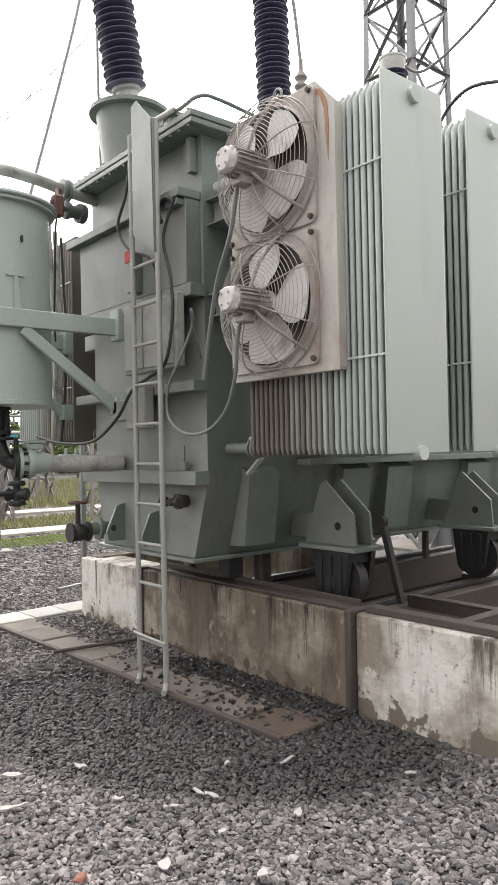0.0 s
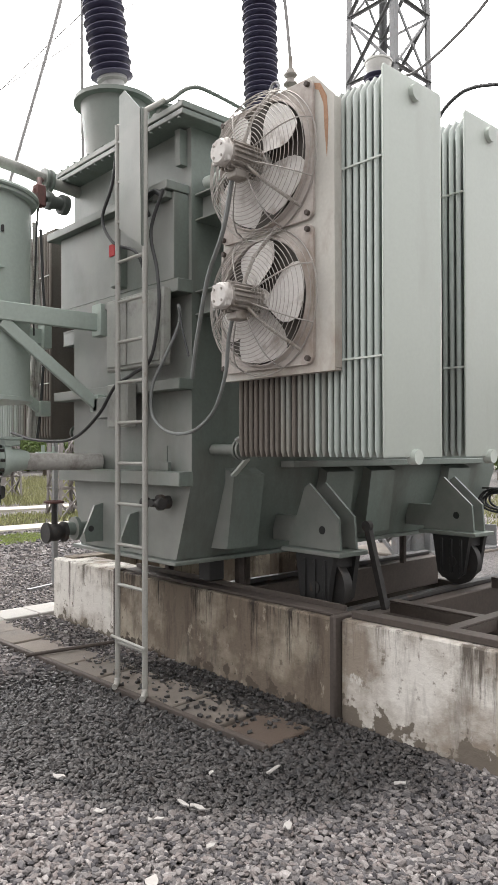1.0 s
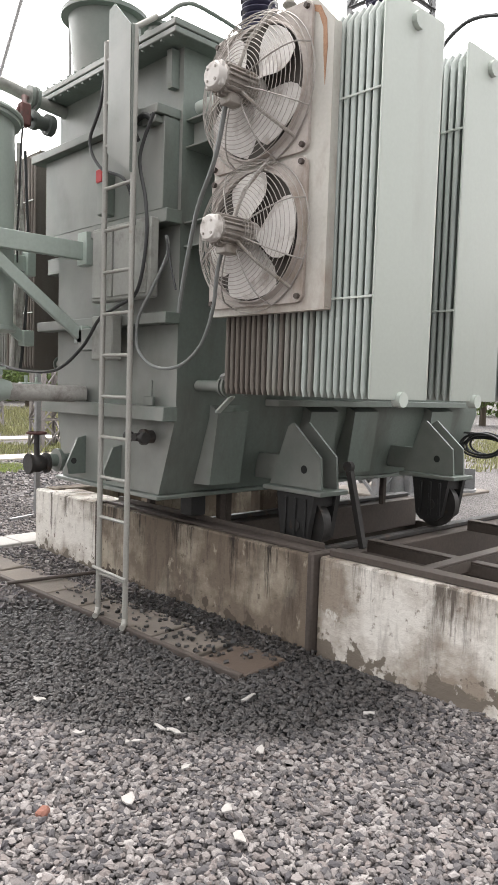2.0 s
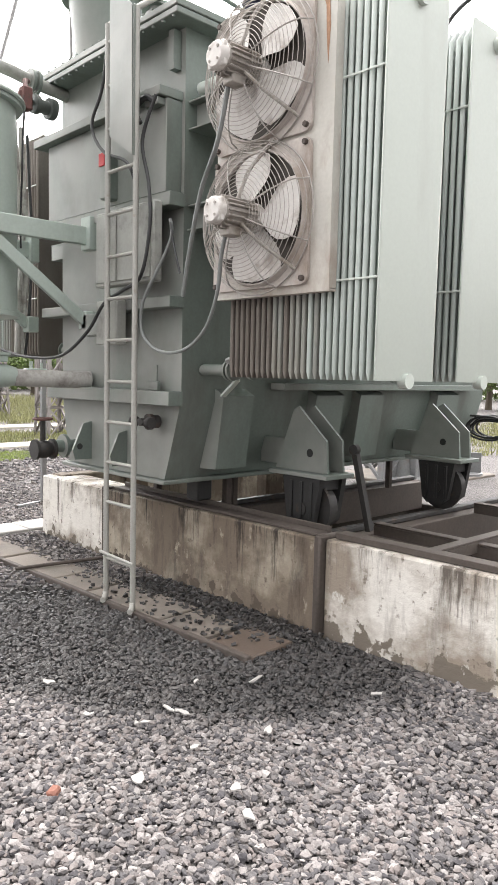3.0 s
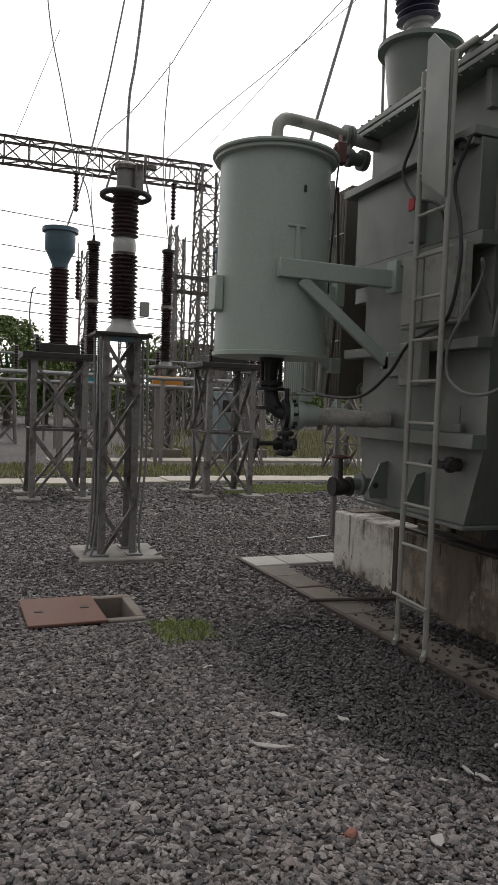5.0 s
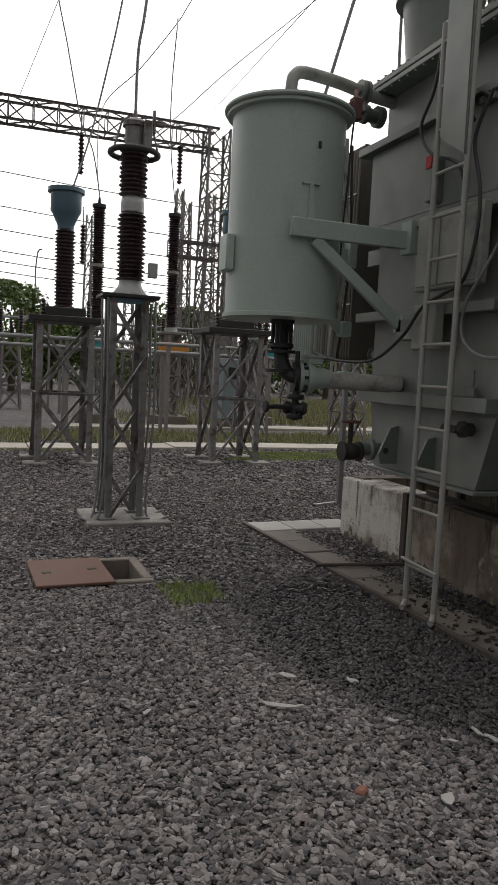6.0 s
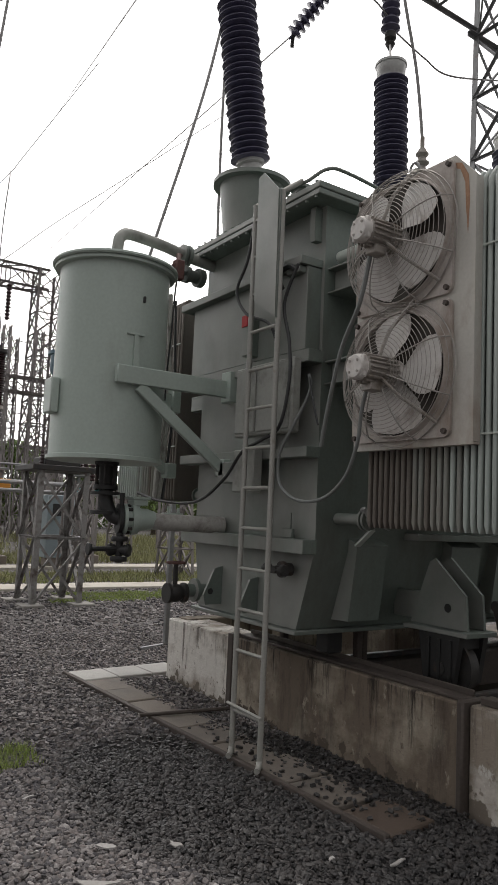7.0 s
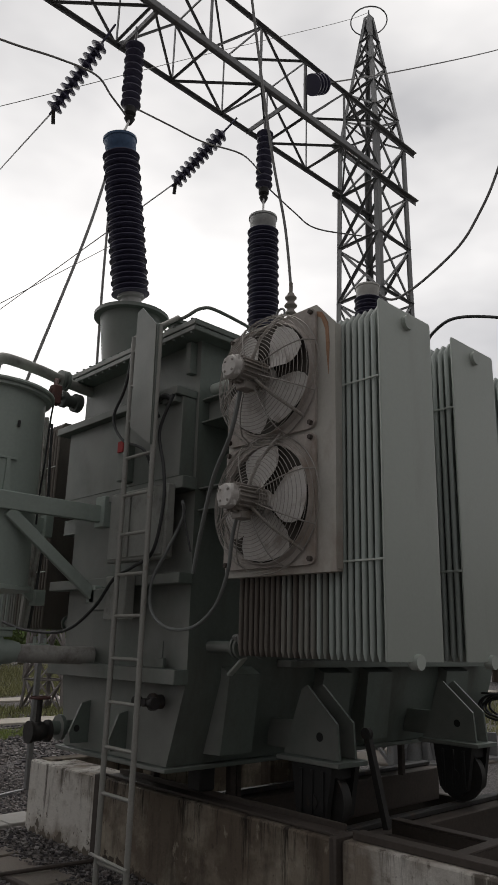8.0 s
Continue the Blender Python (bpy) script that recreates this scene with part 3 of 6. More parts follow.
# paving strip along the wall
SKEW = Matrix.Translation((2.81, 7.82, 0)) @ Matrix.Rotation(radians(2.6), 4, "Z") @ Matrix.Translation((-2.81, -7.82, 0))
paving = thing("pavement", (2.81, 7.82, 0), "strip of worn concrete slabs beside the pit wall", "pavement", kind="structure")
y = 7.36
k = 0
while y > 3.75:
    b = Shape()
    b.box((2.845, y - 0.455, -0.05), (3.235, y - 0.006, 0.035 + 0.006 * math.sin(k * 2.3)), 0.010, SKEW)
    part("slab", b, SLAB, paving)
    y -= 0.46
    k += 1
for i in range(3):
    b = Shape()
    b.box((2.845 + 0.40 * i, 7.37, -0.05), (3.235 + 0.40 * i, 7.80, 0.042), 0.010, SKEW)
    part("slab", b, SLABW, paving, "pale clean concrete slab")
b = Shape()
b.box((2.795, 3.22, -0.05), (2.838, 7.82, 0.047), 0.006, SKEW)
part("edging", b, RUSTST, paving, "thin brown edging board")
b = Shape()
b.tube([(2.80, 5.93, 0.055), (3.69, 5.72, 0.075)], 0.016, 8)
solid("steel_rod", b, RUSTST, (2.8, 5.93, 0.04), "rusty steel rod lying across the concrete slabs", "rod")
b = Shape()
b.box((2.845, 3.22, -0.03), (3.235, 3.62, 0.038), 0.01, SKEW)
part("slab", b, DAMPSLAB, paving, "brown damp slab")

# cable trench hatch
hatch = thing("trench_hatch", (0.9, 6.2, 0), "concrete-framed cable pit with its brown cover pushed aside", "hatch", kind="structure")
b = Shape()
for lo, hi in (((0.90, 5.87, -0.3), (1.33, 5.95, 0.02)), ((0.90, 6.55, -0.3), (1.33, 6.63, 0.02)), ((1.25, 5.95, -0.3), (1.33, 6.55, 0.02)), ((0.90, 5.95, -0.3), (0.99, 6.55, 0.015))):
    b.box(lo, hi, 0.01)
part("frame", b, SLAB, hatch, "concrete frame")
b = Shape()
b.box((0.9, 5.87, -0.42), (1.33, 6.63, -0.31), 0.01)
part("pit_floor", b, RUSTLID, hatch)
cover = thing("hatch_cover", (0.7, 6.2, 0.06), "red-brown steel cover plate with two finger slots, lying beside its pit", "cover")
b = Shape()
b.box((0.38, 5.80, 0.022), (0.99, 6.56, 0.047), 0.012, Matrix.Translation((0.7, 6.2, 0)) @ Matrix.Rotation(radians(1.5), 4, "Z") @ Matrix.Translation((-0.7, -6.2, 0)))
part("plate", b, RUSTLID, cover)
for x, yy in ((0.50, 6.15), (0.87, 6.20)):
    b = Shape()
    b.box((x - 0.035, yy - 0.02, 0.045), (x + 0.035, yy + 0.02, 0.052), 0.004)
    part("grip", b, DARKST, cover)

# pale path across the yard, and a second one behind
for y0, y1, x0, x1, st in ((15.1, 16.0, -14, 30, 1.5), (20.2, 21.2, 2, 34, 1.5)):
    pth = thing("path", (0, y0, 0), "pale concrete slab path through gravel and grass", "path", kind="structure")
    x = x0
    while x < x1:
        b = Shape()
        b.box((x, y0 + 0.06 * (x - 1), -0.05), (x + st - 0.03, y1 + 0.06 * (x - 1), 0.06 + 0.012 * math.sin(x * 5)), 0.012)
        part("slab", b, KERB, pth)
        x += st

# ---- the transformer ----
tr = thing("power_transformer", (3.26, 4.29, 0.62), "large grey-green oil-filled power transformer with fans, radiators and tall bushings", "transformer")
TX, TXE = 3.30, 7.55             # end wall facing the yard, far end
TY, TYB = 4.29, 6.02            # radiator side, back side
LIDZ = 4.19
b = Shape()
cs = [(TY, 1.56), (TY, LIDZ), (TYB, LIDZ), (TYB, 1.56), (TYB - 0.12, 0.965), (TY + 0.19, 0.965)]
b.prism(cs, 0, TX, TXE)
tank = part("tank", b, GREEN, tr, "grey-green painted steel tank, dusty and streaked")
b = Shape()
b.box((TX - 0.05, TY + 0.14, 0.93), (TXE, TYB - 0.07, 0.962), 0.006)
part("base_plate", b, GREEN, tr)
b = Shape()
b.box((3.75, TY + 0.34, 0.732), (3.90, TY + 0.50, 0.928), 0.012)
part("support_block", b, BLACK, tr, "small black steel foot on the pit wall")
for x_, y_ in ((4.02, TYB - 0.45), (4.02, TY + 0.30), (TX + 1.2, TY + 0.75), (TX + 2.5, TY + 0.75), (TX + 3.6, TY + 0.75)):
    b = Shape()
    b.box((x_, y_, 0.50), (x_ + 0.06, y_ + 0.06, 0.928), 0.006)
    part("support_post", b, RUSTST, tr)
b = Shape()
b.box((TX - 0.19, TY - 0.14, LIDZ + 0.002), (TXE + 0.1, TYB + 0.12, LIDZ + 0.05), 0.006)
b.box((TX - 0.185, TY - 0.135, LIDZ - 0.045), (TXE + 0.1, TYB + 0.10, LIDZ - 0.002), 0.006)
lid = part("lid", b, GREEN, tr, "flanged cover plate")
yb = TY - 0.08
while yb < TYB + 0.1:
    b = Shape()
    b.lathe([(0.014, 0), (0.014, 0.012), (0.008, 0.013), (0.008, 0.12), (0.014, 0.121), (0.014, 0.13)], (TX - 0.17, yb, LIDZ - 0.062), n=6)
    part("bolt", b, GREEN, lid)
    yb += 0.115
# channels round the tank
def channel_end(z0, z1, deep, y0=TY - 0.02, y1=TYB + 0.02):
    s = Shape()
    s.box((TX - deep, y0, z0), (TX - 0.001, y1, z1), 0.005)
    return s


for z0, z1, dp, ya, yc in ((3.655, 3.72, 0.21, TY + 0.02, TYB + 0.12), (2.925, 3.02, 0.14, TY - 0.02, TYB + 0.02), (2.225, 2.305, 0.13, TY - 0.02, TYB + 0.14), (1.525, 1.63, 0.13, TY - 0.02, TYB + 0.04)):
    part("stiffener", channel_end(z0, z1, dp, ya, yc), GREEN, tr)
# proud upper band between two stiffeners
b = Shape()
b.box((TX - 0.137, TY + 0.03, 3.022), (TX - 0.001, TYB - 0.01, 3.653), 0.004)
part("wall_band", b, GREEN, tr)
for z0, z1 in ((3.46, 3.66), (2.77, 2.95)):
    b = Shape()
    b.box((TX + 0.03, TY - 0.34, z1 - 0.014), (TXE, TY - 0.001, z1), 0.003)
    b.box((TX + 0.03, TY - 0.34, z0), (TXE, TY - 0.001, z0 + 0.014), 0.003)
    b.box((TX + 0.10, TY - 0.339, z0 + 0.013), (TX + 0.112, TY - 0.002, z1 - 0.013), 0.003)
    part("stiffener", b, GREEN, tr)
for z0, z1 in ((3.42, 3.58), (2.76, 2.90)):
    b = Shape()
    b.box((TX + 0.06, TYB + 0.001, z1 - 0.014), (TXE, TYB + 0.32, z1), 0.003)
    b.box((TX + 0.06, TYB + 0.001, z0), (TXE, TYB + 0.32, z0 + 0.014), 0.003)
    b.box((TX + 0.063, TYB + 0.002, z0 + 0.013), (TX + 0.075, TYB + 0.319, z1 - 0.013), 0.003)
    part("stiffener", b, GREEN, tr)
# lifting lug on the corner
for yy in (TY + 0.05,):
    b = Shape()
    b.prism([(TX - 0.07, LIDZ - 0.06), (TX - 0.001, LIDZ - 0.06), (TX - 0.001, LIDZ - 0.32), (TX - 0.06, LIDZ - 0.32), (TX - 0.07, LIDZ - 0.28)], 1, yy, yy + 0.06)
    part("lifting_lug", b, GREEN, tr)
# pockets on the sloping lower side
for x0, x1 in ((3.62, 3.93), (4.66, 5.02), (5.25, 5.6), (6.5, 6.9)):
    b = Shape()
    poly = [(TY + 0.02, 1.66), (TY - 0.10, 1.60), (TY - 0.02, 1.04), (TY + 0.19, 1.03)]
    b.prism(poly, 0, x0, x1)
    part("pocket", b, GREEN, tr)
b = Shape()
b.box((TX + 0.9, TY - 0.16, 1.645), (TXE - 0.3, TY - 0.003, 1.70), 0.005)
part("side_ledge", b, GREEN, tr)


def wheel_unit(cx):
    s = Shape()
    s.box((cx + 0.01, 3.95, 1.05), (cx + 0.07, TY + 0.14, 1.26), 0.006)
    part("jack_arm", s, GREEN, tr)
    for dx in (-0.08, 0.10):
        s = Shape()
        x = cx + dx
        s.prism([(4.16, 1.037), (3.98, 1.50), (3.93, 1.53), (3.64, 1.28), (3.62, 1.037)], 0, x, x + 0.022)
        g = part("jack_plate", s, GREEN, tr, "sloping gusset plate with a hole")
        s = Shape()
        s.lathe([(0.032, 0), (0.032, 0.026)], (x - 0.002, 3.80, 1.18), (1, 0, 0), 16)
        part("hole", s, BLACK, g)
    s = Shape()
    s.box((cx - 0.16, 3.56, 1.00), (cx + 0.17, 4.16, 1.035), 0.005)
    part("jack_pad", s, GREEN, tr)
    s = Shape()
    s.prism([(3.62, 0.998), (4.0, 0.998), (3.95, 0.66), (3.90, 0.61), (3.74, 0.61), (3.68, 0.66)], 0, cx - 0.16, cx - 0.11)
    s.prism([(3.62, 0.998), (4.0, 0.998), (3.95, 0.66), (3.90, 0.61), (3.74, 0.61), (3.68, 0.66)], 0, cx + 0.10, cx + 0.15)
    s.box((cx - 0.14, 3.66, 0.90), (cx + 0.13, 4.0, 0.996), 0.01)
    for yy in (3.70, 3.80, 3.90):
        s.box((cx - 0.175, yy - 0.012, 0.66), (cx - 0.158, yy + 0.012, 0.97), 0.003)
    fork = part("wheel_fork", s, BLACK, tr, "black cast wheel bracket")
    s = Shape()
    s.lathe([(0.06, -0.10), (0.19, -0.075), (0.215, -0.075), (0.215, -0.05), (0.185, -0.045), (0.18, 0.055), (0.06, 0.07)], (cx + 0.0, 3.80, 0.763), (1, 0, 0), 32)
    part("wheel", s, DARKST, fork, "flanged steel wheel")
    s = Shape()
    s.lathe([(0.05, 0), (0.05, 0.008)], (cx - 0.16, 3.80, 0.763), (-1, 0, 0), 18)
    part("axle_cap", s, DARKST, fork)


for cx in (4.24, 6.08):
    wheel_unit(cx)
b = Shape()
b.bar((4.44, 3.42, 0.60), (4.34, 3.50, 1.20), 0.045)
b.lathe([(0.04, 0), (0.04, 0.04)], (4.33, 3.52, 1.22), (1, 0, 0), 14)
part("tie_bar", b, DARKST, tr, "dark rail clamp leaning on the wheel bracket")


# cooling plates: pressed, with fuller edges and a middle channel
def fin_mesh(full, m):
    xs_ = [0, 0.005, 0.015, 0.028, 0.045, 0.24, 0.256, 0.27, 0.284, 0.30, 0.495, 0.512, 0.525, 0.535, 0.54]
    th = [0.004, 0.012, 0.0155, 0.011, 0.005, 0.005, 0.011, 0.0155, 0.011, 0.005, 0.005, 0.011, 0.0155, 0.012, 0.004]
    if not full:
        th = [0.004] + [0.007] * 13 + [0.004]
    rings = ((1.745, 0.35, 0.012), (1.785, 1.0, 0.0), (3.72, 1.0, 0.0), (3.80, 0.4, 0.06)) if full else ((1.745, 0.6, 0.004), (1.752, 1.0, 0.0), (3.80, 1.0, 0.0), (3.82, 0.6, 0.012))
    v, f = [], []
    for z, k, cut in rings:
        row = [(min(max(x, cut), 0.54 - cut), t * k) for x, t in zip(xs_, th)]
        v += [(x, t, z) for x, t in row] + [(x, -t, z) for x, t in reversed(row)]
    n = 2 * len(xs_)
    for r in range(3):
        f += [(r * n + j, r * n + (j + 1) % n, (r + 1) * n + (j + 1) % n, (r + 1) * n + j) for j in range(n)]
    f += [tuple(range(n)), tuple(range(3 * n, 4 * n))]
    s = Shape()
    s.add(v, f)
    return mesh_of("fin", s, m, (0, 0, 0))


INNER_FIN, OUTER_FIN, MID_FIN, DUST_SHADE_FIN = fin_mesh(True, FINGREEN), fin_mesh(False, RADGREEN), fin_mesh(True, MIDFIN), fin_mesh(True, DUSTSHADEFIN)


# radiators: a stack of plates hung on two header pipes
def radiator(x0, ya, yb_, dusty=False, dz=0.0):
    sgn = 1 if yb_ > ya else -1
    xm = x0 + 0.27
    s = Shape()
    s.tube([(xm, ya - sgn * 0.035, 1.745 + dz), (xm, ya + sgn * 0.02, 1.745 + dz)], 0.042, 14)
    s.tube([(xm, ya, 1.80 + dz), (xm, yb_, 1.80 + dz)], 0.047, 14)
    rad = part("radiator", s, RADGREEN, tr, "pale grey-green bank of pressed steel cooling plates")
    s = Shape()
    s.tube([(xm, ya - sgn * 0.035, 3.74 + dz), (xm, yb_ + sgn * 0.66, 3.74 + dz)], 0.047, 14)
    s.lathe([(0.075, 0), (0.075, 0.025)], (xm, yb_ + sgn * 0.10, 3.74 + dz), (0, 1, 0), 18)
    part("header_pipe", s, RADGREEN, rad)
    s = Shape()
    s.lathe([(0.075, 0), (0.075, 0.025)], (xm, yb_ + sgn * 0.06, 1.80 + dz), (0, 1, 0), 18)
    s.tube(bend([(xm, yb_ + sgn * 0.001, 1.80 + dz), (xm, yb_ + sgn * 0.14, 1.80 + dz), (xm + 0.08, yb_ + sgn * 0.28, 1.80 + dz), (xm + 0.34, yb_ + sgn * 0.72, 1.80 + dz)], 4), 0.047, 14)
    part("header_pipe", s, GREEN, rad)
    count = 24
    pitch = abs(yb_ - ya) / count
    root = tr.location
    for i in range(count + 1):
        y_ = ya + sgn * i * pitch
        ob = new("fin", OUTER_FIN if i == 0 else DUST_SHADE_FIN if dusty and (i > 16 or i == 14) else MID_FIN if dusty and (i > 10 or i == 9) else INNER_FIN)
        ob.parent = rad
        ob.location = (x0 - root.x, y_ - root.y, dz - root.z)
    for z in (2.28 + dz, 3.33 + dz):
        s = Shape()
        s.box((x0 - 0.009, ya, z - 0.006), (x0 - 0.001, yb_, z + 0.006), 0.002)
        part("strap", s, RADGREEN, rad)
    return rad


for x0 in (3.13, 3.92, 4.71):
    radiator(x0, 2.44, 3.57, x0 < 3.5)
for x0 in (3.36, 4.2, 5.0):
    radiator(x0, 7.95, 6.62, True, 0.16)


# fans on the end of the first radiator
PX = 3.06
fp = Shape()
fp.prism([(2.71, 2.22), (3.645, 2.22), (3.645, 3.82), (3.56, 3.89), (2.86, 3.89), (2.71, 3.73)], 0, PX, PX + 0.012)
panel = part("fan_panel", fp, PANELP, tr, "dust-caked steel panel that carries two fans")
for lo, hi in (((PX + 0.013, 2.712, 2.235), (PX + 0.065, 2.724, 3.73)), ((PX + 0.013, 3.632, 2.235), (PX + 0.065, 3.644, 3.81)), ((PX + 0.013, 2.712, 2.221), (PX + 0.065, 3.644, 2.233))):
    s = Shape()
    s.box(lo, hi, 0.003)
    part("panel_flange", s, PANELP, panel)
s = Shape()
s.prism([(2.762, 3.40), (2.778, 3.56), (2.785, 3.70), (2.82, 3.79), (2.90, 3.835), (2.89, 3.855), (2.81, 3.825), (2.763, 3.74), (2.752, 3.60)], 0, PX - 0.003, PX + 0.001)
part("rust_stain", s, RUSTY, panel, "orange rust at the panel corner")
s = Shape()
s.prism([(2.90, 3.857), (3.08, 3.866), (3.26, 3.858), (3.20, 3.850), (3.05, 3.846), (2.91, 3.838)], 0, PX - 0.003, PX + 0.001)
part("rust_stain", s, RUSTY, panel, "orange rust at the panel corner")
s = Shape()
s.lathe([(0.02, 0)] * 1 + [(0.02, 0.012)], (PX + 0.006, 3.18, 3.89), (0, 0, 1), 10)
tor = [(PX + 0.006, 3.18 + 0.035 * math.cos(a * 0.4), 3.935 + 0.035 * math.sin(a * 0.4)) for a in range(17)]
s.tube(tor, 0.008, 8)
part("eye_bolt", s, GALV, panel)


def fan(cy, cz, turn):
    s = Shape()
    # mounting square with rounded corners and the inlet ring
    R = 0.43
    sq = []
    for a0, sx, sy in ((0, 1, 1), (90, -1, 1), (180, -1, -1), (270, 1, -1)):
        for a in range(0, 91, 30):
            sq.append((cy + sx * 0.345 + 0.05 * math.cos(radians(a0 + a)), cz + sy * 0.345 + 0.05 * math.sin(radians(a0 + a))))
    s.prism(sq, 0, PX - 0.022, PX - 0.001)
    f = thing("cooling_fan", (PX, cy, cz), "dusty axial cooling fan behind a round wire guard on a panel", "fan", "cooling fans")
    part("mounting_plate", s, DUSTY, f)
    s = Shape()
    s.lathe([(0.372, 0.0), (0.388, 0.0), (0.384, 0.010), (0.376, 0.03), (0.370, 0.03), (0.368, 0.0)], (PX - 0.022, cy, cz), (-1, 0, 0), 48)
    part("inlet_ring", s, DUSTY, f)
    # flat near-black disc: the shade of a deep fan opening, put in as colour
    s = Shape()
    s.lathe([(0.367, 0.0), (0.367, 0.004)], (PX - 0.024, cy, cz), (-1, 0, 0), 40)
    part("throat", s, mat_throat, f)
    # hub, blades
    s = Shape()
    s.lathe([(0.075, 0), (0.085, 0.02), (0.085, 0.06), (0.06, 0.07)], (PX - 0.03, cy, cz), (-1, 0, 0), 24)
    part("hub", s, BLADE, f)
    for k in range(4):
        a0 = radians(turn + 90 * k)
        vs, fs = [], []
        nr, na = 6, 7
        for i in range(nr + 1):
            rr = 0.07 + (0.360 - 0.07) * i / nr
            half = radians(24 + 28 * math.sin(math.pi * min(1, 0.15 + i / nr * 0.75)))
            for j in range(na + 1):
                u = j / na * 2 - 1
                a = a0 + u * half + 0.25 * (i / nr)
                xx = PX - 0.05 - u * 0.045 * (1.1 - 0.4 * i / nr)
                vs.append((xx, cy + rr * math.cos(a), cz + rr * math.sin(a)))
        m_ = len(vs)
        vs += [(p[0] + 0.004, p[1], p[2]) for p in vs]
        for i in range(nr):
            for j in range(na):
                q = i * (na + 1) + j
                fs += [(q, q + 1, q + na + 2, q + na + 1), (m_ + q, m_ + q + na + 1, m_ + q + na + 2, m_ + q + 1)]
        rim = [j for j in range(na + 1)] + [i * (na + 1) + na for i in range(1, nr + 1)] + [nr * (na + 1) + j for j in range(na - 1, -1, -1)] + [i * (na + 1) for i in range(nr - 1, 0, -1)]
        for q, q2 in zip(rim, rim[1:] + rim[:1]):
            fs.append((q, q2, m_ + q2, m_ + q))
        s = Shape()
        s.add(vs, fs, True)
        part("blade", s, BLADE, f, "dust-white broad fan blade")
    # guard
    def cage(rr):
        return PX - 0.03 - 0.175 * (1 - (rr / 0.435) ** 2.6) ** 0.5 if rr < 0.435 else PX - 0.03
    rings = [0.435] + [0.425 - 0.022 * i for i in range(15)]
    for rr in rings:
        pts = [(cage(rr), cy + rr * math.cos(2 * math.pi * k / 44), cz + rr * math.sin(2 * math.pi * k / 44)) for k in range(45)]
        s = Shape()
        s.tube(pts, 0.0022 if rr < 0.43 else 0.0045, 5, False)
        part("guard_ring", s, WIREM, f)
    for k in range(8):
        a = radians(22.5 + 45 * k)
        pts = [(cage(rr), cy + rr * math.cos(a), cz + rr * math.sin(a)) for rr in [0.09 + 0.0345 * i for i in range(11)]]
        s = Shape()
        s.tube(pts, 0.0045, 5)
        part("guard_spoke", s, WIREM, f)
    # motor in front of the guard, on three arms
    s = Shape()
    s.lathe([(0.03, -0.10), (0.070, -0.07), (0.076, -0.05), (0.076, 0.18), (0.066, 0.195)], (PX - 0.15, cy, cz), (-1, 0, 0), 24)
    mo = part("motor", s, MOTOR, f, "finned grey fan motor")
    for k in range(18):
        a = 2 * math.pi * k / 18
        s = Shape()
        s.box((-0.17, 0.072, -0.005), (0.05, 0.092, 0.005), 0.001, Matrix.Translation((PX - 0.15, cy, cz)) @ Matrix.Rotation(a, 4, "X"))
        part("rib", s, MOTOR, mo)
    s = Shape()
    s.lathe([(0.076, 0.0), (0.078, 0.006), (0.074, 0.04), (0.064, 0.052), (0.02, 0.053)], (PX - 0.33, cy, cz), (-1, 0, 0), 12)
    s.box((PX - 0.372, cy - 0.066, cz - 0.066), (PX - 0.335, cy + 0.066, cz + 0.066), 0.012)
    part("end_cap", s, BLADE, mo, "pale motor end cap")
    for k in range(4):
        a = radians(45 + 90 * k)
        s = Shape()
        s.lathe([(0.008, 0), (0.008, 0.008)], (PX - 0.380, cy + 0.046 * math.cos(a), cz + 0.046 * math.sin(a)), (-1, 0, 0), 6)
        part("screw", s, MOTOR, mo)
    s = Shape()
    s.box((PX - 0.28, cy - 0.045, cz - 0.125), (PX - 0.18, cy + 0.045, cz - 0.07), 0.006)
    part("terminal_box", s, MOTOR, mo)
    for k in range(3):
        a = radians(90 + 120 * k + 15)
        s = Shape()
        s.tube([(PX - 0.21, cy + 0.08 * math.cos(a), cz + 0.08 * math.sin(a)), (PX - 0.17, cy + 0.24 * math.cos(a), cz + 0.24 * math.sin(a)), (PX - 0.03, cy + 0.44 * math.cos(a), cz + 0.44 * math.sin(a))], 0.011, 8)
        part("arm", s, MOTOR, f)
    for sy in (-1, 1):
        for sz in (-1, 1):
            s = Shape()
            s.lathe([(0.016, 0), (0.016, 0.022)], (PX - 0.022, cy + sy * 0.362, cz + sz * 0.362), (-1, 0, 0), 6)
            part("bolt", s, RUSTST, f, "rusty bolt")


# dark colour stands in for shade behind the blades
mat_throat = mat("shaded_throat", (0.055, 0.048, 0.042), 0.9, 0, 0.2, 40, 5, 0.1)
fan(3.245, 3.475, 20)
fan(3.245, 2.66, 65)


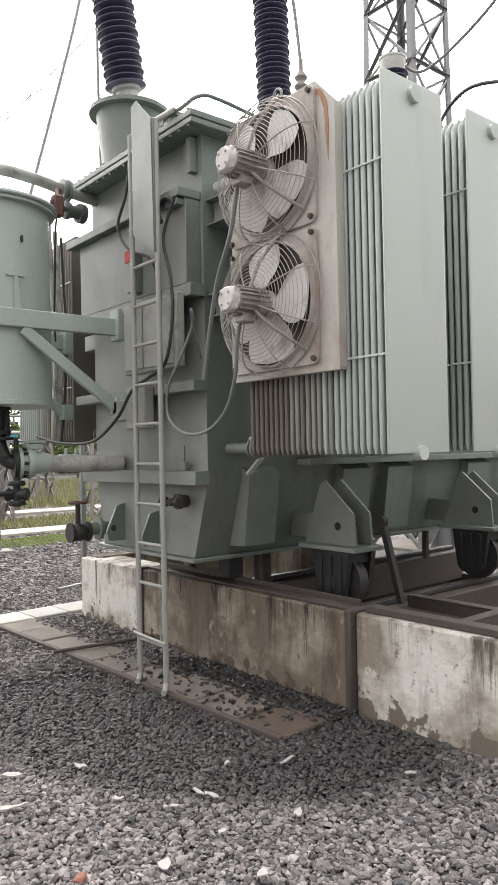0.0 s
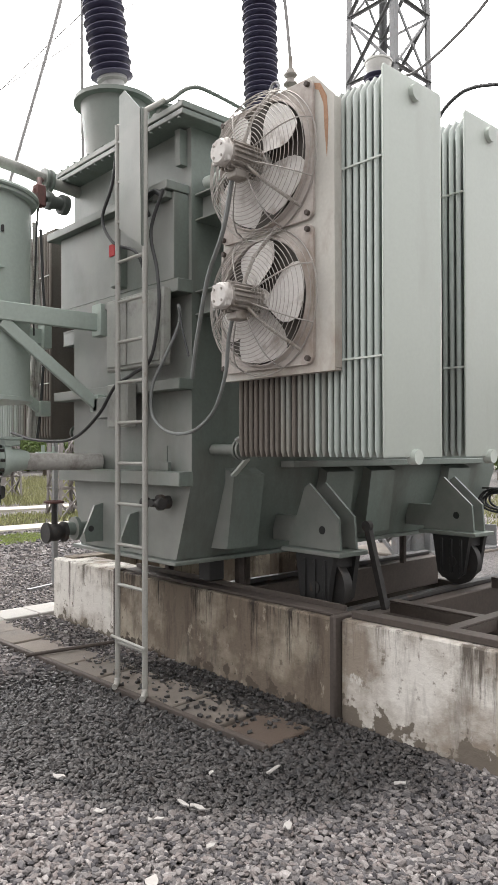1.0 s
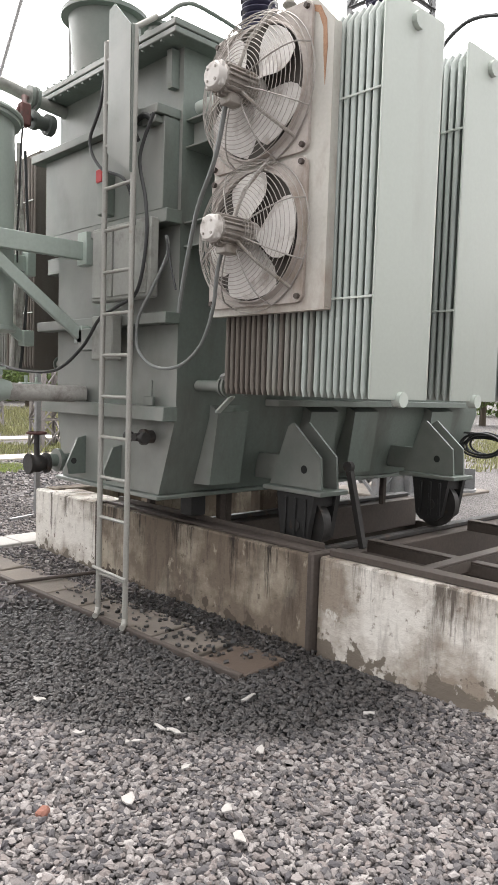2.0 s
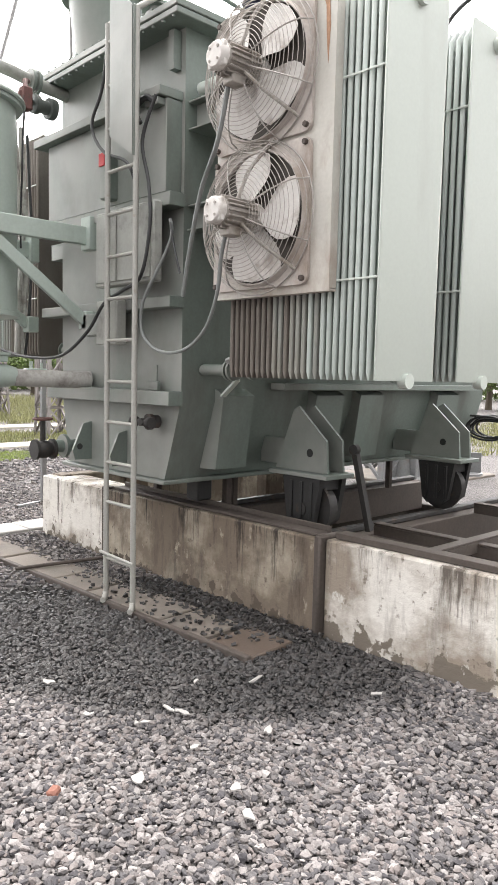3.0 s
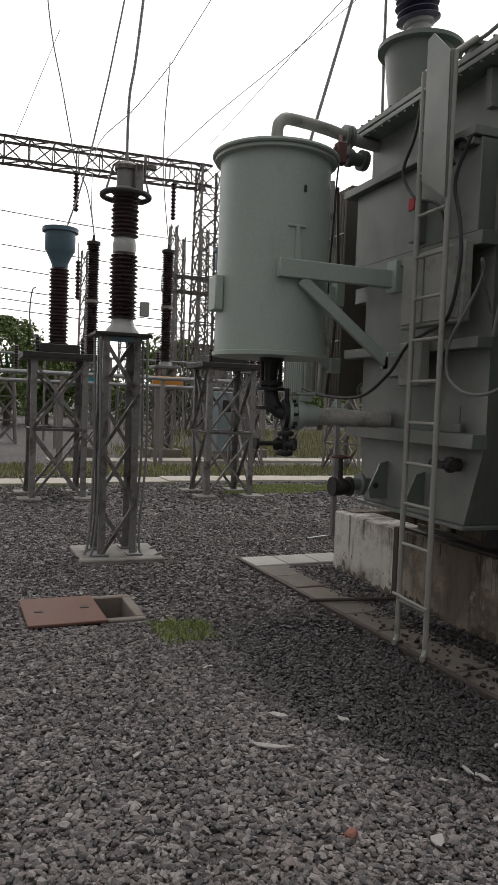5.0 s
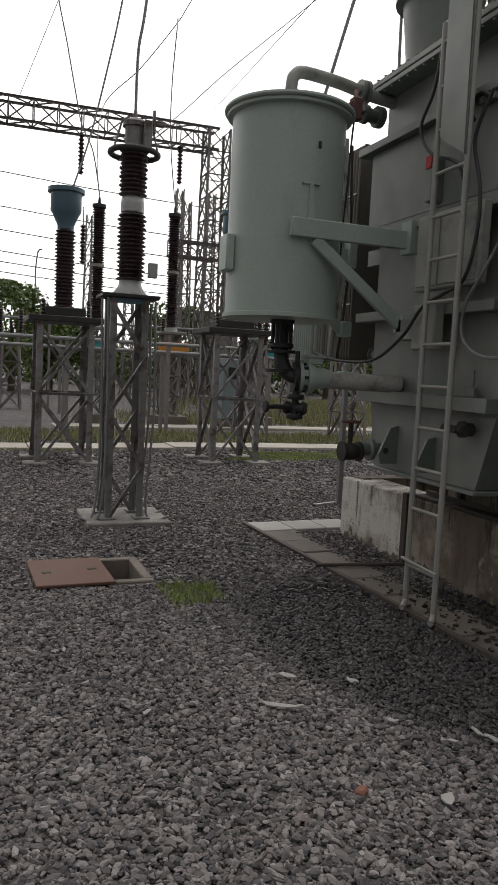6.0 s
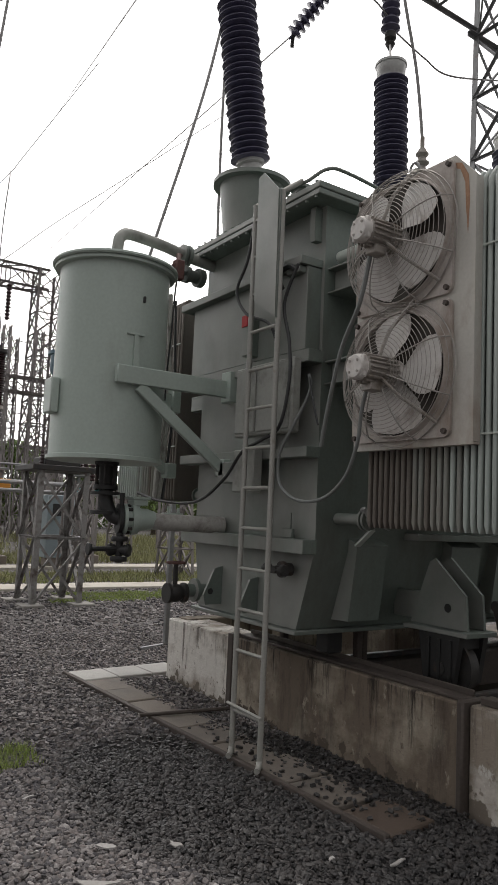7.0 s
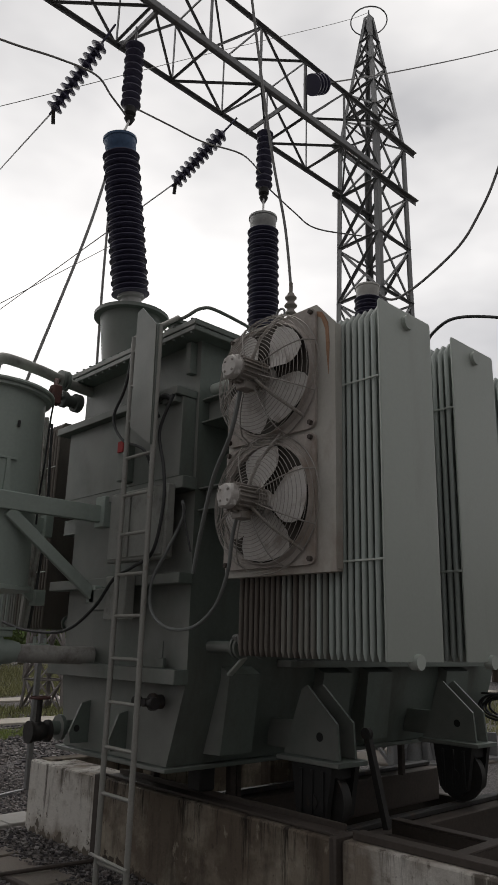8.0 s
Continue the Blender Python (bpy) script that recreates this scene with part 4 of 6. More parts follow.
# bushings in a row along the lid
BY = 5.6
def bushing(bx, tip, drop, cap):
    base = Vector((bx, BY, LIDZ + 0.05))
    s = Shape()
    s.lathe([(0.30, 0), (0.30, 0.05), (0.245, 0.055), (0.30, 0.46 - drop), (0.36, 0.465 - drop), (0.36, 0.50 - drop), (0.18, 0.51 - drop)], base, (0, 0, 1), 36)
    t = part("turret", s, GREEN, tr, "grey-green conical bushing turret")
    ax = Vector(tip).normalized()
    b0 = base + Vector((0, 0, 0.51 - drop))
    s = Shape()
    s.lathe([(0.19, 0), (0.19, 0.03), (0.11, 0.04), (0.10, 0.17), (0.13, 0.18), (0.13, 0.21)], b0, ax, 28)
    part("mount_flange", s, ALU, t, "cast metal flange")
    s = Shape()
    s.lathe(sheds(0.115, 0.185, 0.20, 1.70, 27), b0, ax, 32)
    part("insulator", s, PORC, t, "dark purple-brown porcelain with many skirts")
    s = Shape()
    s.lathe([(0.12, 1.68), (0.135, 1.69), (0.138, 1.73), (0.152, 1.75), (0.160, 1.84), (0.170, 1.845), (0.170, 1.868), (0.15, 1.88), (0.03, 1.89), (0.03, 1.94)], b0, ax, 28)
    part("cap", s, cap, t)
    return b0 + ax * 1.94


tip1 = bushing(3.47, (-0.16, 0, 1.0), -0.09, BLUECAP)
tip2 = bushing(5.25, (-0.03, 0, 1.0), -0.09, ALU)
tip3 = bushing(7.2, (0.0, 0, 1.0), 0.07, WHITEC)
for bx, y_ in ((4.8, 4.75),):
    s = Shape()
    s.lathe([(0.07, 0), (0.07, 0.04)] + [(0.05, 0.05), (0.05, 0.50)] + sheds(0.035, 0.065, 0.51, 1.03, 6) + [(0.02, 1.04), (0.02, 1.15)], (bx, y_, LIDZ + 0.05), (0, 0, 1), 16)
    part("small_bushing", s, MOTOR, tr, "small grey-brown porcelain bushing")
s = Shape()
s.tube(bend([(3.12, 4.75, LIDZ + 0.04), (3.13, 4.62, LIDZ + 0.13), (3.16, 4.36, LIDZ + 0.13), (3.24, 4.24, LIDZ + 0.20), (3.40, 4.20, LIDZ + 0.21), (3.95, 4.18, LIDZ + 0.14), (4.6, 4.2, LIDZ + 0.04)], 6), 0.014, 10)
part("vent_pipe", s, GREEN, tr)

# round tank on brackets at the end of the transformer
CX, CY = 2.28, 5.82
s = Shape()
s.lathe([(0.455, 0.0), (0.475, 0.0), (0.475, 0.03), (0.455, 0.035), (0.455, 1.57), (0.50, 1.575), (0.50, 1.60), (0.45, 1.60)], (CX, CY, 2.17), (0, 0, 1), 64)
cyl = thing("round_tank", (CX, CY, 2.17), "upright round grey-green oil tank on brackets beside the transformer", "oil tank")
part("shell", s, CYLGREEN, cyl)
s = Shape()
s.lathe([(0.515, 0.0), (0.525, 0.012), (0.52, 0.03), (0.30, 0.05), (0.02, 0.055)], (CX, CY, 3.772), (0, 0, 1), 64)
part("cover", s, CYLGREEN, cyl)
s = Shape()
s.lathe([(0.10, 0), (0.10, 0.025), (0.06, 0.03)], (CX, CY, 3.815), (0, 0, 1), 20)
pp = bend([(CX, CY, 3.83), (CX, CY, 4.03), (CX + 0.03, CY + 0.01, 4.11), (CX + 0.12, CY + 0.02, 4.15), (CX + 0.45, CY + 0.05, 4.14), (3.00, 5.92, 4.12), (3.31, 5.95, 4.10)], 6)
s.tube(pp, 0.05, 14)
part("top_pipe", s, BOXGREY, cyl)
for xx in (2.94, 2.99):
    s = Shape()
    s.lathe([(0.10, 0), (0.10, 0.025)], (xx, 5.915, 4.12), (1, 0, 0), 18)
    part("flange", s, GREEN, cyl)
s = Shape()
s.box((2.76, 5.66, 3.80), (2.85, 5.74, 3.98), 0.012)
s.box((2.745, 5.68, 3.90), (2.762, 5.72, 3.94), 0.004)
s.tube([(2.805, 5.70, 3.97), (2.83, 5.76, 4.05), (2.90, 5.86, 4.09)], 0.022, 8)
part("relay", s, REDRUST, cyl, "dark red-brown gas relay box")
s = Shape()
s.lathe([(0.05, 0), (0.075, 0.01), (0.075, 0.05), (0.055, 0.055), (0.055, 0.14), (0.085, 0.145), (0.085, 0.20)], (2.90, 5.78, 3.90), (1, 0.1, 0), 16)
s.tube([(2.84, 5.72, 3.90), (2.92, 5.78, 3.90)], 0.02, 8)
part("relay_valve", s, DARKGREEN, cyl, "dark green valve fitting")
s = Shape()
s.tube(bend([(2.79, 5.69, 3.80), (2.775, 5.69, 3.6), (2.78, 5.72, 3.3), (2.85, 5.9, 3.0), (2.95, 6.1, 2.8)], 6), 0.008, 6)
part("relay_cable", s, CABLE, cyl)
s = Shape()
s.tube([(CX + 0.13, CY - 0.20, 3.80), (CX + 0.13, CY - 0.20, 3.87), (CX + 0.19, CY - 0.18, 3.87), (CX + 0.19, CY - 0.18, 3.80)], 0.010, 8)
part("lift_handle", s, CYLGREEN, cyl)
# bracket arms with diagonal struts
for ya in (5.31, 6.30):
    s = Shape()
    s.box((2.13, ya, 2.76), (3.17, ya + 0.055, 2.90), 0.006)
    arm = part("bracket_arm", s, CYLGREEN, cyl)
    s = Shape()
    slope = math.atan2(2.76 - 2.17, 3.12 - 2.33)
    s.box((0, -0.02, -0.045), (math.hypot(0.79, 0.59), 0.02, 0.045), 0.004, Matrix.Translation((2.33, ya + 0.03, 2.755)) @ Matrix.Rotation(slope, 4, "Y"))
    part("strut", s, CYLGREEN, arm)
    s = Shape()
    s.box((3.12, ya - 0.05, 2.72), (3.20, ya + 0.09, 2.98), 0.006)
    part("foot_plate", s, CYLGREEN, arm)
    s = Shape()
    s.box((3.10, ya - 0.03, 2.10), (3.20, ya + 0.09, 2.24), 0.006)
    part("foot_plate", s, CYLGREEN, arm)
s = Shape()
s.prism([(2.27, 2.90), (2.33, 2.90), (2.30, 3.16), (2.275, 3.16)], 1, 5.345, 5.375)
part("gusset", s, CYLGREEN, cyl)
s = Shape()
s.box((2.215, 5.35, 3.155), (2.36, 5.372, 3.172), 0.003)
part("gusset_plate", s, CYLGREEN, cyl)
s = Shape()
s.box((2.335, 5.352, 3.43), (2.355, 5.38, 3.48), 0.004)
part("plug", s, BLACK, cyl)
s = Shape()
s.box((1.76, 5.72, 2.52), (1.83, 5.90, 2.80), 0.01)
part("level_gauge", s, CYLGREEN, cyl, "small gauge box on the side")
# neck and valves below it
s = Shape()
s.lathe([(0.12, 0), (0.12, 0.03), (0.055, 0.035), (0.055, 0.20), (0.10, 0.205), (0.10, 0.24), (0.055, 0.245), (0.06, 0.40), (0.10, 0.405), (0.10, 0.43)], (CX + 0.02, CY - 0.02, 1.74), (0, 0, 1), 20)
part("drain_neck", s, BLACK, cyl, "black flanged neck")
for a in range(6):
    s = Shape()
    s.tube([(CX + 0.02 + 0.085 * math.cos(a * 1.05), CY - 0.02 + 0.085 * math.sin(a * 1.05), 1.93), (CX + 0.02 + 0.085 * math.cos(a * 1.05), CY - 0.02 + 0.085 * math.sin(a * 1.05), 2.15)], 0.011, 6)
    part("stud", s, DARKST, cyl)
s = Shape()
s.tube(bend([(CX + 0.02, CY - 0.02, 1.96), (CX + 0.025, CY - 0.04, 1.84), (CX + 0.06, CY - 0.08, 1.74), (2.40, 5.69, 1.71)], 5), 0.058, 14)
s.lathe([(0.12, 0), (0.12, 0.025)], (CX + 0.02, CY - 0.02, 1.90), (0, 0, 1), 20)
part("elbow", s, BLACK, cyl, "black elbow pipe")
s = Shape()
s.lathe([(0.125, 0), (0.125, 0.03)], (2.375, 5.695, 1.71), (0.97, -0.2, 0), 22)
s.tube([(2.39, 5.66, 1.56), (2.39, 5.66, 1.92)], 0.02, 8)
part("butterfly_valve", s, BLACK, cyl)
s = Shape()
s.lathe([(0.08, 0), (0.125, 0.002), (0.125, 0.03), (0.095, 0.032), (0.098, 0.07), (0.13, 0.072), (0.13, 0.10), (0.118, 0.102), (0.118, 0.13), (0.095, 0.132), (0.09, 0.20), (0.07, 0.27)], (2.41, 5.685, 1.71), (0.97, -0.2, 0), 26)
s.box((2.47, 5.60, 1.82), (2.60, 5.72, 1.875), 0.008)
s.box((2.455, 5.585, 1.872), (2.615, 5.735, 1.895), 0.004)
vb = part("valve_body", s, CYLGREEN, cyl, "pale cast valve body with bolted flanges")
for k in range(8):
    a = k * math.pi / 4
    s = Shape()
    s.lathe([(0.014, 0), (0.014, 0.06)], Vector((2.40, 5.687, 1.71)) + Vector((0.02, 0.108 * math.cos(a), 0.108 * math.sin(a))), (0.97, -0.2, 0), 6)
    part("bolt", s, DARKST, vb)
pp = bend([(2.66, 5.63, 1.70), (2.85, 5.59, 1.695), (3.10, 5.54, 1.69), (3.19, 5.52, 1.69), (3.27, 5.50, 1.69)], 6)
s = Shape()
s.tube(pp, 0.07, 18)
part("bottom_pipe", s, DUSTPIPE, cyl, "dusty grey oil pipe")
s = Shape()
s.box((2.75, 5.58, 1.745), (2.92, 5.66, 1.775), 0.006)
s.tube([(2.80, 5.62, 1.75), (2.80, 5.62, 1.83)], 0.015, 8)
s.tube([(2.88, 5.60, 1.75), (2.88, 5.60, 1.82)], 0.012, 8)
part("pipe_clamp", s, CYLGREEN, cyl)
s = Shape()
s.tube([(2.39, 5.66, 1.60), (2.39, 5.66, 1.36)], 0.03, 10)
for z in (1.53, 1.37):
    s.lathe([(0.065, 0), (0.07, 0.01), (0.07, 0.03), (0.065, 0.04)], (2.39, 5.66, z), (0, 0, 1), 14)
s.lathe([(0.05, -0.09), (0.055, -0.07), (0.05, -0.06), (0.03, 0), (0.05, 0.06), (0.055, 0.07), (0.05, 0.09)], (2.39, 5.66, 1.46), (0.7, -0.7, 0), 14)
s.tube([(2.13, 5.66, 1.465), (2.39, 5.66, 1.47)], 0.02, 8)
s.lathe([(0.045, 0), (0.05, 0.012), (0.045, 0.026)], (2.12, 5.66, 1.465), (1, 0, 0), 14)
part("drain_valve", s, BLACK, cyl, "black drain valve with side fittings")

# boxes, valves and fittings on the end wall
mb = Shape()
mb.box((3.07, 4.33, 2.40), (3.15, 5.09, 2.955), 0.012)
box = part("terminal_box", mb, BOXGREY, tr, "flat grey terminal box")
s = Shape()
s.box((3.058, 4.36, 2.43), (3.071, 4.77, 2.93), 0.006)
part("box_door", s, BOXGREY, box)
s = Shape()
s.box((3.058, 4.79, 2.43), (3.071, 5.06, 2.93), 0.006)
part("box_door", s, BOXGREY, box)
s = Shape()
s.box((3.15, 4.6, 2.5), (3.26, 5.0, 2.9), 0.01)
part("box_mount", s, DARKST, box)
s = Shape()
s.box((3.10, 4.82, 2.04), (3.18, 5.36, 2.215), 0.01)
part("cable_box", s, GREEN, tr)
s = Shape()
s.box((3.075, 4.80, 1.965), (3.165, 5.09, 2.30), 0.01)
part("cable_box", s, BOXGREY, tr, "grey-brown cable box")
s = Shape()
s.box((3.06, 4.93, 3.05), (3.20, 5.02, 3.36), 0.01)
gb = part("gauge_box", s, GREEN, tr, "small grey gauge box")
s = Shape()
s.box((3.05, 4.94, 3.29), (3.07, 5.02, 3.385), 0.008)
part("gauge_face", s, REDM, gb, "red gauge face")
s = Shape()
s.tube([(3.31, 5.72, 1.12), (3.03, 5.72, 1.12)], 0.055, 14)
s.lathe([(0.10, 0), (0.10, 0.03)], (3.16, 5.72, 1.12), (-1, 0, 0), 18)
part("drain_pipe", s, GREEN, tr)
s = Shape()
s.lathe([(0.085, 0), (0.085, 0.025), (0.055, 0.03), (0.075, 0.07), (0.075, 0.12), (0.055, 0.15), (0.085, 0.155), (0.085, 0.18)], (3.05, 5.72, 1.10), (-1, 0, 0), 18)
s.tube([(2.95, 5.72, 1.12), (2.95, 5.72, 1.36)], 0.022, 8)
val = part("gate_valve", s, DARKST, tr, "dark brown gate valve with a hand wheel")
s = Shape()
s.tube([(2.95 + 0.075 * math.cos(a * 0.3927), 5.72 + 0.075 * math.sin(a * 0.3927), 1.355) for a in range(17)], 0.011, 8)
s.tube([(2.88, 5.72, 1.355), (3.02, 5.72, 1.355)], 0.008, 6)
s.tube([(2.95, 5.65, 1.355), (2.95, 5.79, 1.355)], 0.008, 6)
part("hand_wheel", s, REDRUST, val, "faded red hand wheel")
s = Shape()
s.lathe([(0.05, 0), (0.05, 0.05)], (3.26, 4.52, 1.40), (-1, 0, 0), 14)
s.lathe([(0.06, 0), (0.06, 0.03)], (3.20, 4.52, 1.40), (-1, 0, 0), 14)
s.tube([(3.18, 4.52, 1.40), (3.10, 4.52, 1.40)], 0.03, 10)
s.tube([(3.12, 4.46, 1.40), (3.12, 4.58, 1.40)], 0.02, 8)
s.lathe([(0.04, 0), (0.045, 0.02), (0.04, 0.04)], (3.12, 4.40, 1.40), (0, 1, 0), 12)
s.lathe([(0.04, 0), (0.045, 0.02), (0.04, 0.04)], (3.12, 4.60, 1.40), (0, 1, 0), 12)
part("sampling_valve", s, DARKST, tr, "dark sampling valve")
s = Shape()
s.box((3.225, 4.48, 1.632), (3.255, 4.60, 1.70), 0.004)
s.box((3.245, 4.52, 1.70), (3.258, 4.54, 1.82), 0.002)
part("earth_pad", s, GREEN, tr)
s = Shape()
s.prism([(3.14, 1.02), (3.12, 1.10), (3.22, 1.32), (3.298, 1.34), (3.298, 1.02)], 1, 5.52, 5.545)
lug = part("haul_lug", s, GREEN, tr, "plate lug with a hole")
s = Shape()
s.lathe([(0.026, 0), (0.026, 0.029)], (3.185, 5.518, 1.13), (0, 1, 0), 14)
part("hole", s, BLACK, lug)
s = Shape()
s.prism([(3.16, 1.02), (3.14, 1.10), (3.22, 1.28), (3.298, 1.30), (3.298, 1.02)], 1, 4.98, 5.005)
part("haul_lug", s, GREEN, tr, "plate lug with a hole")
# round fittings on the lid beside the ladder head
s = Shape()
s.lathe([(0.10, 0), (0.10, 0.02), (0.07, 0.025), (0.07, 0.06), (0.095, 0.065), (0.095, 0.085), (0.03, 0.09)], (3.22, 4.50, LIDZ + 0.05), (0, 0, 1), 20)
part("lid_fitting", s, GREEN, tr, "small bolted flange on the lid")
s = Shape()
s.box((3.16, 4.80, LIDZ + 0.05), (3.34, 5.02, LIDZ + 0.17), 0.02)
part("lid_fitting", s, GREEN, tr, "small box on the lid")

# hoses and cables on the end wall
def cable(pts, r, m, label):
    s = Shape()
    s.tube(bend(pts, 8), r, 8)
    part("cable", s, m, tr, label)


cable([(3.06, 4.13, 2.79), (3.07, 4.12, 2.70), (3.07, 4.17, 2.60), (3.05, 4.28, 2.43), (3.03, 4.40, 2.24), (3.02, 4.38, 2.03), (3.0, 4.16, 1.91), (2.97, 3.85, 1.91), (2.93, 3.59, 2.03), (2.88, 3.42, 2.23), (2.84, 3.34, 2.44), (2.82, 3.27, 2.58)], 0.012, CABLEG, "grey flexible hose hanging in a loop")
cable([(2.82, 3.28, 3.38), (2.84, 3.39, 3.09), (2.92, 3.63, 2.87), (2.97, 3.80, 2.53), (3.0, 3.90, 2.26)], 0.015, CABLEG, "grey flexible hose")
cable([(3.05, 4.29, 3.63), (3.04, 4.43, 3.36), (3.04, 4.35, 3.05), (3.03, 4.32, 2.76), (3.03, 4.42, 2.44), (3.03, 4.65, 2.35), (3.03, 4.90, 2.27), (3.03, 5.15, 2.06), (3.03, 5.58, 1.88), (3.0, 6.17, 1.88), (2.95, 6.55, 1.95)], 0.013, CABLE, "black cable drooping along the tank")
cable([(3.03, 4.86, 4.16), (3.03, 4.94, 3.83), (3.03, 5.08, 3.60), (3.03, 4.92, 3.38), (3.03, 4.62, 3.25), (3.03, 4.50, 3.08), (3.03, 4.47, 2.9)], 0.012, CABLE, "black cable")
cable([(3.05, 4.88, 4.25), (3.05, 4.88, 3.9), (3.05, 4.90, 3.72)], 0.014, CABLE, "black cable")
cable([(3.06, 4.13, 2.79), (3.05, 4.07, 2.61), (3.05, 4.0, 2.42)], 0.007, CABLE, "thin black cable")
cable([(3.1, 4.38, 3.62), (3.08, 4.45, 3.66), (3.06, 4.55, 3.60), (3.08, 4.52, 3.5)], 0.02, CABLE, "bundle of black cable")
s = Shape()
s.box((3.10, 4.34, 3.60), (3.25, 4.50, 3.65), 0.006)
part("cable_bracket", s, GREEN, tr)
for k in range(3):
    cable([(3.05 + 0.06 * k, 6.42, 3.95 - 0.05 * k), (3.06 + 0.06 * k, 6.40, 3.4), (3.09 + 0.05 * k, 6.38, 2.9), (3.07 + 0.05 * k, 6.4, 2.3), (3.05 + 0.04 * k, 6.4, 1.9)], 0.024 if k < 2 else 0.014, DUSTPIPE if k < 2 else CABLE, "pale conduit behind the round tank" if k < 2 else "black cable behind the round tank")

s = Shape()
s.tube([(3.50, 4.285, 1.79), (3.50, 3.62, 1.79)], 0.042, 14)
s.lathe([(0.075, 0), (0.075, 0.022)], (3.50, 3.98, 1.79), (0, 1, 0), 18)
s.lathe([(0.075, 0), (0.075, 0.022)], (3.50, 3.94, 1.79), (0, 1, 0), 18)
part("header_stub", s, GREEN, tr, "short flanged oil pipe to the radiator")
for dy in (0.05, -0.03):
    s = Shape()
    s.lathe([(0.022, 0), (0.022, 0.10)], (3.50, 3.90 + dy, 1.79), (-0.6, 0, 0.8), 8)
    part("valve_stem", s, ALU, tr)
s = Shape()
s.box((-0.025, -0.010, 0.13), (0.025, 0.010, 0.33), 0.004, Matrix.Translation((3.53, 4.20, 1.52)) @ Matrix.Rotation(radians(52), 4, "X"))
part("stub_brace", s, RADGREEN, tr)

# spare cable coiled under the far end of the tank
for k in range(6):
    ra, rb, xx = 0.25 - 0.018 * (k % 3), 0.13 - 0.012 * (k % 4), 7.34 + 0.028 * k
    ring = [(xx + 0.01 * math.sin(3 * a * 0.3142), 4.10 + 0.012 * math.sin(2.3 * k) + ra * math.cos(a * 0.3142), 1.24 + 0.014 * math.sin(1.7 * k) + rb * math.sin(a * 0.3142)) for a in range(21)]
    s = Shape()
    s.tube(ring, 0.013, 7)
    part("cable", s, CABLE, tr, "black cable, coiled spare length")
s = Shape()
s.tube([(7.30, 4.40, 1.365), (7.52, 4.40, 1.365)], 0.012, 6)
s.tube([(7.42, 4.02, 1.365), (7.42, 4.42, 1.365)], 0.012, 6)
part("cable_hanger", s, DARKST, tr)

# ladder with a hinged guard plate
lad = thing("steel_ladder", (2.985, 4.62, 0), "pale grey painted steel ladder standing before the transformer", "ladder")
LY0, LY1 = 4.425, 4.785
for yy in (LY0, LY1):
    s = Shape()
    s.tube(bend([(2.92, yy - 0.06, 0.052), (2.955, yy - 0.03, 0.058), (2.98, yy - 0.005, 0.10), (2.985, yy, 0.2), (2.985, yy, 4.22)], 5), 0.021, 12)
    part("rail", s, LADDER, lad)
for z in [0.36] + [0.79 + 0.30 * k for k in range(12)]:
    s = Shape()
    s.tube([(2.985, LY0, z), (2.985, LY1, z)], 0.0135, 10)
    part("rung", s, LADDER, lad)
s = Shape()
s.prism([(4.415, 3.24), (4.70, 3.42), (4.70, 4.40), (4.63, 4.42), (4.43, 4.22)], 0, 2.945, 2.955)
s.prism([(4.415, 3.24), (4.425, 3.24), (4.425, 4.23), (4.415, 4.22)], 0, 2.955, 2.985)
part("guard_plate", s, GREEN, lad, "grey-green plate that closes the rungs")
s = Shape()
s.tube([(2.985, LY0, 4.21), (3.14, LY0 - 0.02, 4.33)], 0.02, 10)
part("hook", s, LADDER, lad)
s = Shape()
s.tube([(2.985, LY1, 4.21), (3.14, LY1 + 0.02, 4.33)], 0.02, 10)
part("hook", s, LADDER, lad)
s = Shape()
s.tube([(2.985, LY1, 3.72), (3.09, LY1, 3.72)], 0.015, 8)
part("stay", s, LADDER, lad)
s = Shape()
s.tube([(2.965, LY0 - 0.03, 0.385), (2.965, LY1 + 0.05, 0.40)], 0.012, 8)
part("tie_rod", s, LADDER, lad)


# ---- lattice work ----
def lattice(parent, c, w0, w1, z0, z1, panels, leg, brace, m, single=False, d0=None, d1=None):
    """Four angle legs and crossing braces. single: every brace is a part of its own."""
    d0, d1 = d0 or w0, d1 or w1
    def corner(i, t):
        sx, sy = ((-1, -1), (1, -1), (1, 1), (-1, 1))[i % 4]
        return Vector((c[0] + sx * (w0 + (w1 - w0) * t) / 2, c[1] + sy * (d0 + (d1 - d0) * t) / 2, z0 + (z1 - z0) * t))
    for i in range(4):
        s = Shape()
        sx, sy = ((1, 1), (-1, 1), (-1, -1), (1, -1))[i]
        s.bar(corner(i, 0), corner(i, 1), leg, (sx, sy))
        part("leg", s, m, parent)
    joined = Shape()
    whole = corner
    def corner(i, t):
        p = whole(i, t)
        return p + (Vector((c[0], c[1], p.z)) - p).normalized() * leg * 0.32
    for i in range(4):
        for k in range(panels):
            a, b = k / panels, (k + 1) / panels
            pair = [(corner(i, a), corner(i + 1, b))]
            if not single or k % 2:
                pair = [(corner(i + 1, a), corner(i, b))] if single else pair + [(corner(i + 1, a), corner(i, b))]
            for p, q in pair:
                s = Shape() if single else joined
                s.bar(p, q, brace)
                if single:
                    part("brace", s, m, parent)
            if k and not single:
                joined.bar(corner(i, a), corner(i + 1, a), brace)
    if not single:
        tagged(part("bracing", joined, m, parent), kind="stuff")


